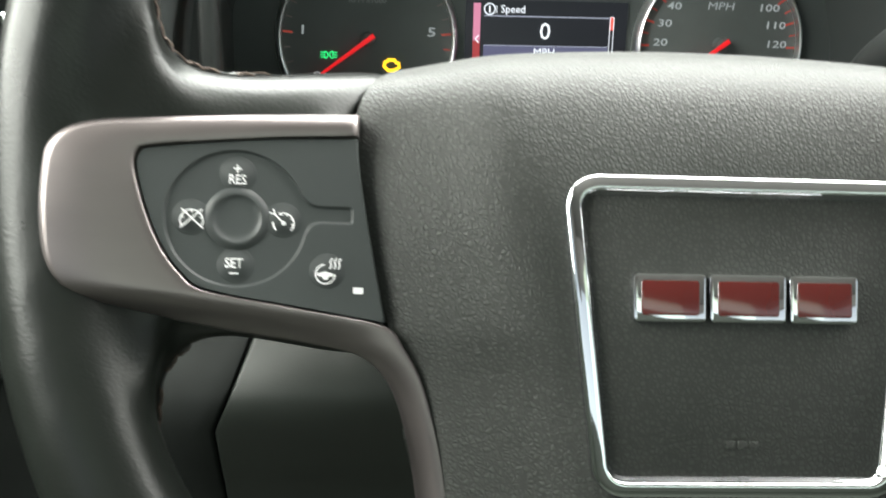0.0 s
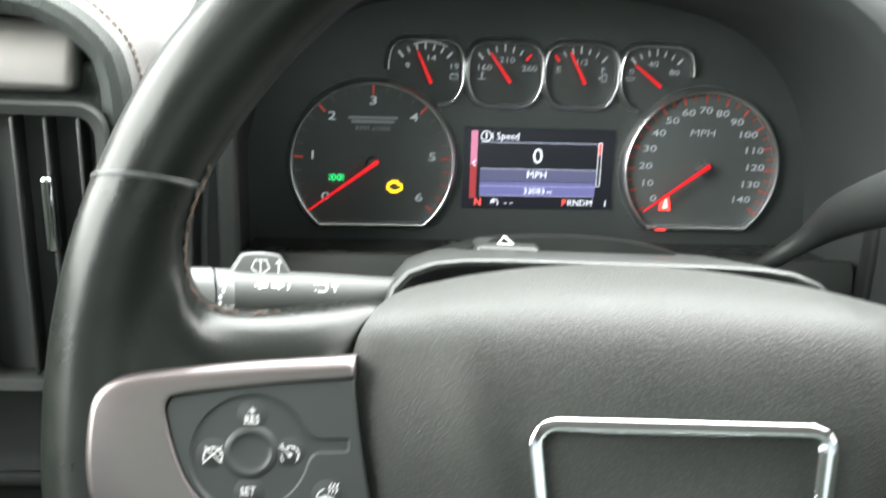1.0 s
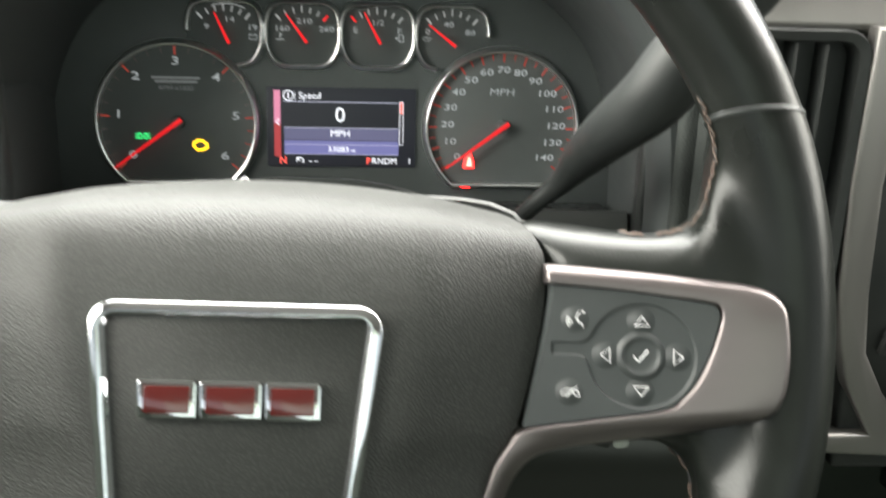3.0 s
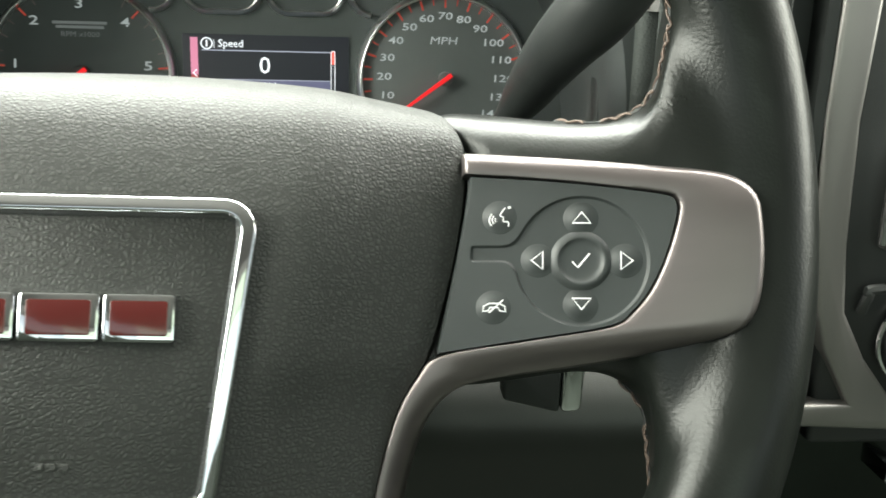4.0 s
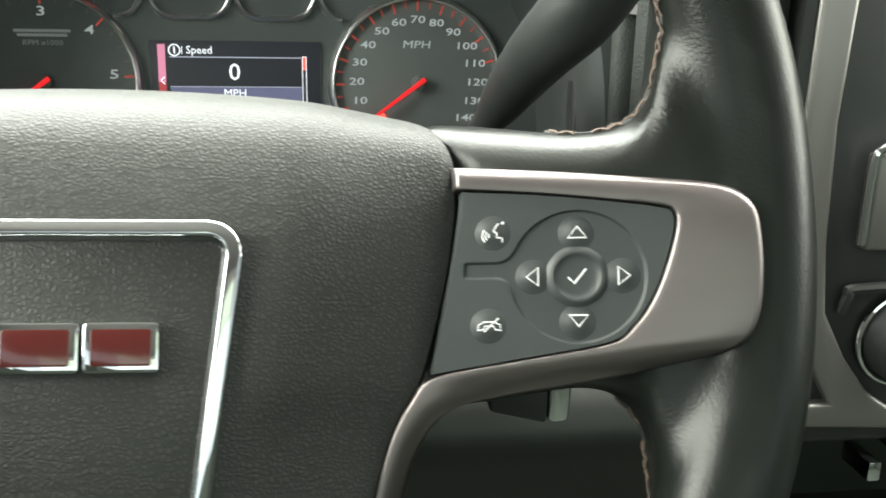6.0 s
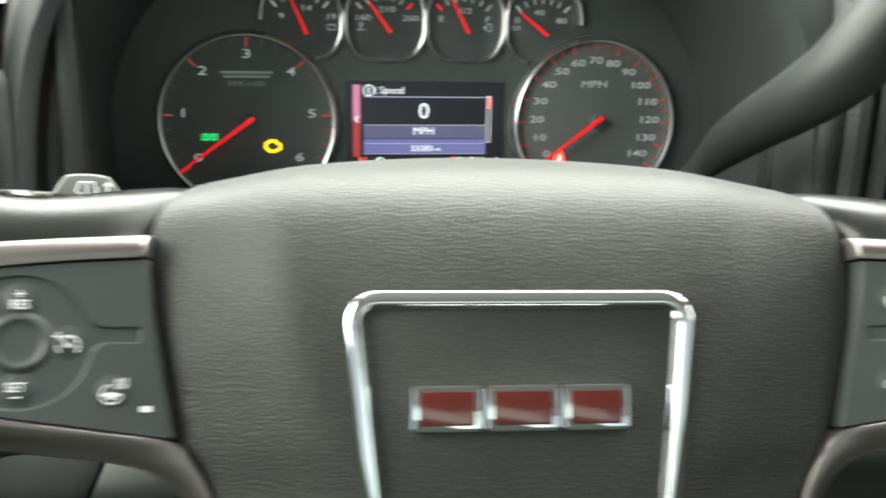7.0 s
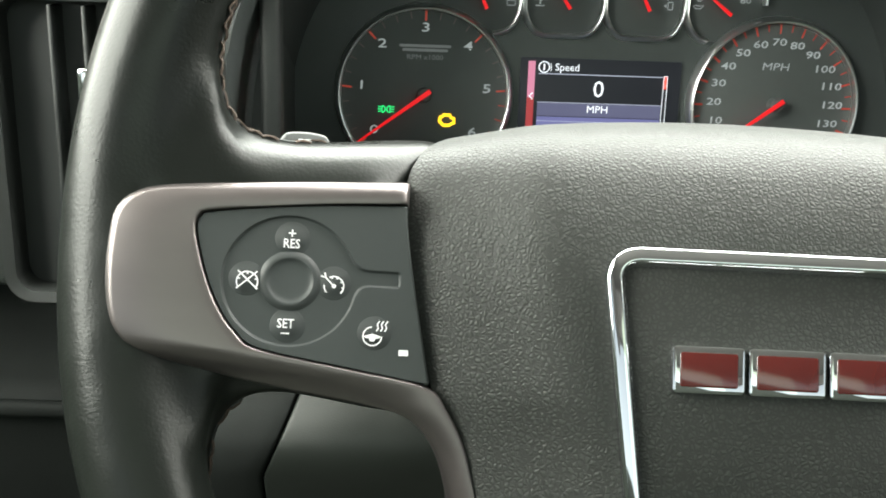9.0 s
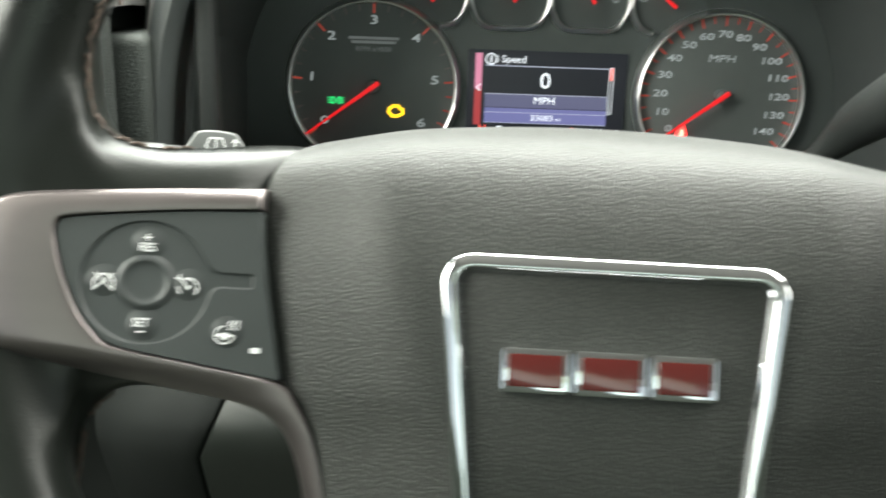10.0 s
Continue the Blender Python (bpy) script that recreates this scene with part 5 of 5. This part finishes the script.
solid("binnacle_back", bm, DARK, "dark wall behind the instruments", "dashboard panel", "structure")

# panel under the dials
bm = bmesh.new()
prof = [(0.698, 0.9715), (0.660, 0.9765), (0.634, 0.9800)]
loft(bm, [[(x, y, z) for y, z in prof] for x in (0.010, 0.20, 0.392)], False)
solid("cluster_ledge", bm, GLOSSBLACK, "glossy black ledge beneath the dials", "dashboard trim", "structure")
bm = bmesh.new()
prof = [(0.6342, 0.979), (0.633, 0.983), (0.624, 0.986), (0.617, 0.987), (0.612, 0.982), (0.609, 0.965), (0.590, 0.86), (0.575, 0.80)]
loft(bm, [[(x, y, z) for y, z in prof] for x in (0.010, 0.018, 0.024, 0.10, 0.30, 0.374, 0.382, 0.392)], False)
solid("under_cluster_panel", bm, COLUMN, "dark grey plastic panel beneath the instruments", "dashboard panel", "structure")

# side cheeks of the binnacle
for x0, x1, y in ((0.005, 0.0155, 0.578), (0.394, 0.404, 0.598)):
    bm = bmesh.new()
    box(bm, x0, x1, y, y + 0.016, 0.86, 1.120, 0.0035, 4)
    solid("binnacle_rib", bm, LEVERPLASTIC, "upright grey rib beside the instruments", "dashboard trim", "structure")
# the right wall's shade is put into its colour by a darker plastic
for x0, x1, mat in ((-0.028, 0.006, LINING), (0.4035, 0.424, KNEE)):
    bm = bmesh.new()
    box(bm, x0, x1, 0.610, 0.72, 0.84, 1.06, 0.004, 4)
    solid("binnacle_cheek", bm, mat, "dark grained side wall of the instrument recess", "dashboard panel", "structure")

# vinyl dash pad
bm = bmesh.new()
rows = []
for y, z in ((0.568, 1.05), (0.556, 1.075), (0.560, 1.094), (0.572, 1.103), (0.60, 1.108), (0.66, 1.114), (0.76, 1.122), (0.80, 1.125), (0.95, 1.132), (1.26, 1.138)):
    rows.append([(x, y, z + 0.05 * (min(max(x, -0.1), 0.5) - 0.19)) for x in (-0.60, -0.35, -0.2, -0.1, 0.010, 0.2, 0.390, 0.5, 0.7, 1.0, 1.5)])
loft(bm, rows, False)
gone = [f for f in bm.faces if 0.02 < f.calc_center_median().x < 0.38 and f.calc_center_median().y < 0.76 or -0.16 < f.calc_center_median().x < 0.5 and f.calc_center_median().y < 0.61]
bmesh.ops.delete(bm, geom=gone, context="FACES")
solid("dash_top", bm, DASHTOP, "light grey grained vinyl dashboard top", "dashboard top", "structure")

# dark body of the dash left and right of the binnacle
for x0, x1, top in ((-0.62, -0.040, 1.125), (-0.045, -0.014, 1.085), (0.404, 0.425, 1.10), (0.422, 1.52, 1.15)):
    bm = bmesh.new()
    box(bm, x0, x1, 0.562, 0.90, 0.932, top - 0.02, 0.006, 3)
    solid("dash_body", bm, DASHDARK, "dark grained dashboard body", "dashboard", "structure")


def offset_line(pts, d):
    out = []
    for i, p in enumerate(pts):
        t = (pts[min(i + 1, len(pts) - 1)] - pts[max(i - 1, 0)]).normalized()
        out.append(p + Vector((-t.y, t.x)) * d)
    return out


def brow(path, sign, label):
    """A padded brow over a vent: rolled edge with its shade put into a darker vinyl, light top running back into the
    dash.
    """
    line = spline(path, 8, False)
    rows = [(0.600, -0.018), (0.556, -0.017), (0.549, -0.014), (0.546, -0.009), (0.547, -0.004), (0.552, 0.0)]
    bm = bmesh.new()
    loft(bm, [[(p.x, y, p.y) for p in offset_line(line, sign * d)] for y, d in rows], False)
    roll = solid("vent_brow_edge", bm, DASHDARK, "rolled vinyl edge round the vent, shade put into its dark colour", "dashboard trim", "structure")
    bm = bmesh.new()
    line = [p for p in line if p.y > 1.072]
    rows = [(0.552, 0.0, 0), (0.560, 0.0025, 0), (0.575, 0.004, 0), (0.62, 0.002, 0.004), (0.70, -0.004, 0.014), (0.82, -0.012, 0.045)]
    loft(bm, [[(p.x, y, p.y - drop) for p in offset_line(line, sign * d)] for y, d, drop in rows], False)
    solid("vent_brow", bm, DASHTOP, label, "dashboard trim", "structure")
    path3 = [Vector((p.x, 0.560, p.y)) for p in offset_line(line, sign * 0.0032)]
    bm = bmesh.new()
    pts = even(path3, 150)
    for i in range(0, len(pts) - 1):
        if abs(pts[i].x - 0.19) < 0.40 and pts[i].z > 0.95:
            tube(bm, [pts[i].lerp(pts[i + 1], 0.15), pts[i].lerp(pts[i + 1], 0.85)], 0.0007, 5)
    solid("brow_stitching", bm, THREAD, "brown thread seam along the vent brow", "stitching", "stuff")


brow([(-0.60, 1.150), (-0.15, 1.148), (-0.085, 1.144), (-0.058, 1.136), (-0.040, 1.122), (-0.031, 1.105), (-0.0285, 1.07), (-0.0285, 0.94)], 1, "light grey padded brow over the vent")
brow([(0.411, 0.94), (0.411, 1.09), (0.414, 1.125), (0.424, 1.147), (0.442, 1.163), (0.462, 1.174), (0.52, 1.182), (0.80, 1.185), (1.45, 1.185)], 1, "light grey padded brow over the vent")


def vent(name, x0, x1, z0, z1, y, first, pitch, tab):
    ob = thing(name, Matrix.Translation(((x0 + x1) / 2, y, (z0 + z1) / 2)), "tall black air vent with upright louvres", "air vent")
    w, h = (x1 - x0) / 2, (z1 - z0) / 2
    turn = Matrix.Rotation(radians(90), 4, "X")
    bm = bmesh.new()
    outer, inner = rounded(-w - 0.006, w + 0.006, -h - 0.006, h + 0.006, 0.014), rounded(-w, w, -h, h, 0.010)
    loft(bm, [[(x, yy, 0.0) for x, yy in outer], [(x, yy, 0.006) for x, yy in outer], [(x * 0.985, yy * 0.99, 0.008) for x, yy in outer], [(x, yy, 0.007) for x, yy in inner], [(x, yy, -0.03) for x, yy in inner]])
    bm.transform(turn)
    part("vent_frame", bm, PLASTIC, ob)
    bm = bmesh.new()
    slab(bm, inner, -0.004, 0.0, 0.0002, 1)
    bm.transform(turn)
    bm.transform(Matrix.Translation((0, 0.009, 0)))
    part("vent_back", bm, DARK, ob)
    for i in range(3):
        x = first + i * pitch
        bm = bmesh.new()
        box(bm, x - 0.0011, x + 0.0011, -0.005, 0.016, -h + 0.002, h - 0.002, 0.0008, 2)
        ob_s = part("louvre", bm, PLASTIC, ob)
        if tab and i == 1:
            bm = bmesh.new()
            box(bm, x - 0.0030, x + 0.0030, -0.012, -0.003, 0.0025, 0.0415, 0.0022, 3)
            part("vent_tab", bm, CHROME, ob_s, "chrome vent tab")
    return ob


vent("air_vent", -0.112, -0.046, 0.938, 1.081, 0.548, -0.0072, 0.0160, True)
vent("air_vent", 0.431, 0.4925, 0.955, 1.104, 0.548, -0.0218, 0.0172, False)

# satin strips over the vents
for x0, x1, z0, z1 in ((-0.42, -0.056, 1.090, 1.124), (0.430, 0.72, 1.108, 1.158)):
    bm = bmesh.new()
    box(bm, x0, x1, 0.548, 0.572, z0, z1, 0.006, 4)
    for v in bm.verts:
        v.co.y += 0.55 * (v.co.z - z0) * (v.co.z - z0) / (z1 - z0)
    solid("vent_trim", bm, SATIN_DARK, "satin silver strip over the vent", "dashboard trim", "structure")

# satin frame of the centre stack
TRIM = [(0.499, 1.112), (0.5205, 1.112), (0.5170, 1.025), (0.5200, 0.960), (0.5248, 0.922), (0.5400, 0.895), (0.5570, 0.874), (0.5750, 0.862), (0.70, 0.860), (0.70, 0.845), (0.500, 0.855), (0.505, 0.868), (0.5345, 0.868), (0.5160, 0.900), (0.5085, 0.925), (0.5020, 0.960), (0.4980, 1.025)]
bm = bmesh.new()
slab(bm, [(x, z) for x, z in TRIM], -0.012, 0.0, 0.003, 3)
bm.transform(Matrix.Rotation(radians(90), 4, "X"))
bm.transform(Matrix.Translation((0, 0.538, 0)))
stack = thing("centre_stack", Matrix.Identity(4), "black centre stack panel with a satin silver frame", "centre stack")
part("stack_trim", bm, SATIN_DARK, stack, "satin silver frame")
bm = bmesh.new()
box(bm, 0.518, 1.10, 0.546, 0.57, 0.84, 1.10, 0.004, 3)
part("stack_panel", bm, PLASTIC, stack)
bm = bmesh.new()
box(bm, 0.540, 0.572, 0.536, 0.548, 0.957, 1.009, 0.003, 3)
tall = part("stack_button", bm, SATIN_DARK, stack, "tall satin button with a bright edge")
bm = bmesh.new()
tube(bm, spline([(0.538, 0.537, 0.961), (0.5375, 0.536, 1.003), (0.542, 0.536, 1.012), (0.556, 0.536, 1.017), (0.572, 0.536, 1.017)], 5, False), 0.0022, 8)
part("button_edge", bm, CHROME, tall, "bright metal edge")
bm = bmesh.new()
tube(bm, spline([(0.536, 0.543, 0.921), (0.5375, 0.541, 0.931), (0.543, 0.541, 0.935), (0.60, 0.541, 0.936)], 5, False), 0.003, 8)
part("stack_ledge", bm, PLASTIC, stack)
bm = bmesh.new()
loft(bm, [[(0.574 + r * math.cos(k * math.tau / 40), 0.541 + y, 0.905 + r * math.sin(k * math.tau / 40)) for k in range(40)] for r, y in ((0.024, 0.006), (0.024, -0.012), (0.0235, -0.016), (0.021, -0.018))], True, (False, True))
knob = part("rotary_knob", bm, PLASTIC, stack, "black rotary knob with a chrome ring")
bm = bmesh.new()
tube(bm, [(0.574 + 0.0262 * math.cos(k * math.tau / 48), 0.541, 0.905 + 0.0262 * math.sin(k * math.tau / 48)) for k in range(48)], 0.0018, 8, True)
part("knob_ring", bm, CHROME, knob, "chrome ring")
for dx, dz in ((-0.008, -0.004), (0.010, 0.010)):
    bm = bmesh.new()
    box(bm, 0.572 + dx - 0.004, 0.572 + dx + 0.004, 0.532, 0.560, 0.832 + dz - 0.006, 0.832 + dz + 0.006, 0.0015, 2)
    part("switch_cap", bm, CHROME, stack, "small bright switch")

# knee panel and lower dash: a rounded shelf under the column, split by a slanted joint
KNEE_LINE = spline([(0.600, 0.934), (0.572, 0.914), (0.548, 0.894), (0.534, 0.880), (0.5275, 0.870), (0.5245, 0.8610), (0.5250, 0.8500), (0.5300, 0.836), (0.539, 0.816), (0.556, 0.78), (0.58, 0.70), (0.60, 0.60), (0.62, 0.45)], 4, False)


def knee_mesh(xs, joint, sunk):
    """A stretch of the shelf; at its joint the edge rolls in and follows the slant."""
    bm = bmesh.new()
    loops = []
    for x, drop in xs:
        slant = 0.42 if x == joint or abs(x - joint) < 0.012 else 0.0
        loops.append([(x + slant * max(0.0, p.y - 0.845), p.x + drop + sunk, p.y - 0.4 * drop) for p in KNEE_LINE])
    loft(bm, loops, False)
    return bm


solid("knee_panel", knee_mesh([(0.0120, 0.006), (0.0122, 0.0018), (0.0130, 0.0005), (0.0145, 0.0), (0.070, 0.0), (0.10, 0.0), (0.20, 0.0), (0.30, 0.0), (0.42, 0.0), (0.50, 0.0)], 0.0120, 0.0), KNEESHELF, "dark grey rounded knee panel under the column", "dashboard panel", "structure")
solid("knee_panel_side", knee_mesh([(-0.055, 0.030), (-0.040, 0.018), (-0.024, 0.008), (-0.010, 0.003), (0.0006, 0.0), (0.0090, 0.0), (0.0103, 0.0006), (0.0110, 0.002), (0.0112, 0.006)], 0.0112, 0.0006), KNEE, "dark grey rounded panel beside the knee panel", "dashboard panel", "structure")
bm = bmesh.new()
prof = [(0.620, 0.940), (0.598, 0.938), (0.594, 0.930), (0.592, 0.900), (0.590, 0.868), (0.587, 0.862), (0.584, 0.857), (0.588, 0.846), (0.598, 0.78), (0.615, 0.65), (0.630, 0.45)]
loft(bm, [[(x, y, z) for y, z in prof] for x in (-0.62, -0.3, -0.1, 0.010, 0.018, 0.0225)], False)
solid("lower_dash", bm, KNEE, "dark plastic lower dashboard", "dashboard panel", "structure")
bm = bmesh.new()
box(bm, -0.62, -0.03, 0.580, 0.60, 0.846, 0.856, 0.004, 3)
solid("dash_groove_lip", bm, KNEE, "dark rounded lip along the lower dashboard", "dashboard trim", "structure")

# ---- cabin round the camera ----
def wall(name, x0, x1, y0, y1, z0, z1, mat, label, category):
    bm = bmesh.new()
    box(bm, x0, x1, y0, y1, z0, z1)
    return solid(name, bm, mat, label, category, "structure")


wall("floor", -0.62, 1.56, -1.40, 1.30, 0.30, 0.36, CLOTH, "dark cabin floor carpet", "floor")
wall("ceiling", -0.62, 1.56, -1.40, 0.46, 1.76, 1.80, HEADLINER, "light grey cloth headliner", "ceiling")
wall("door_1", -0.62, -0.54, -1.40, 1.30, 0.36, 1.14, CLOTH, "dark driver's door lining", "car door")
wall("door_2", 1.48, 1.56, -1.40, 1.30, 0.36, 1.14, CLOTH, "dark passenger's door lining", "car door")
wall("wall_rear", -0.62, 1.56, -1.40, -1.32, 0.36, 1.22, CLOTH, "dark rear cabin wall", "wall")
wall("roof_rail", -0.62, -0.54, -1.40, 0.50, 1.58, 1.76, HEADLINER, "light grey roof rail lining", "roof rail")
wall("roof_rail", 1.48, 1.56, -1.40, 0.50, 1.58, 1.76, HEADLINER, "light grey roof rail lining", "roof rail")
wall("header_rear", -0.62, 1.56, -1.40, -1.32, 1.62, 1.76, HEADLINER, "light grey rear header lining", "roof rail")
wall("pillar", -0.62, -0.54, -0.45, -0.32, 1.14, 1.58, CLOTH, "dark door pillar lining", "pillar")
wall("pillar", 1.48, 1.56, -0.45, -0.32, 1.14, 1.58, CLOTH, "dark door pillar lining", "pillar")
wall("firewall", -0.62, 1.56, 1.26, 1.30, 0.36, 1.14, CLOTH, "dark panel under the windscreen", "panel")
for x in (-0.58, 1.52):
    bm = bmesh.new()
    tube(bm, [(x, 1.24, 1.12), (x, 0.44, 1.75)], 0.04, 10)
    solid("pillar", bm, HEADLINER, "light grey windscreen pillar lining", "pillar", "structure")
# unseen panels added to keep forward side light off the wheel rim
for x in (-0.60, 1.50):
    bm = bmesh.new()
    slab(bm, corners([(0.60, 1.10), (1.25, 1.10), (1.25, 1.13), (0.60, 1.62)], 0.004, 2), 0.0, 0.04, 0.006, 2)
    bm.transform(Matrix(((0, 0, 1, x), (1, 0, 0, 0), (0, 1, 0, 0), (0, 0, 0, 1))))
    solid("quarter_blocker", bm, CLOTH, "unseen dark panel added to block light ahead of the door window", "wall", "structure")
bm = bmesh.new()
loft(bm, [[(-0.58, 1.24, 1.13), (1.52, 1.24, 1.13)], [(-0.58, 0.455, 1.77), (1.52, 0.455, 1.77)]], False)
glass = solid("windscreen", bm, GLASS, "clear sloping windscreen", "windscreen", "structure")
glass.visible_shadow = False

bm = bmesh.new()
bmesh.ops.create_grid(bm, x_segments=4, y_segments=4, size=300, matrix=Matrix.Translation((0, 0, 0.298)))
solid("ground", bm, surface("pale_concrete", (0.42, 0.41, 0.40), (0.8, 0.9), fine=40, scale=0.4, amount=0.12, height=0.002), "pale concrete ground outside the windscreen", "ground", "structure")
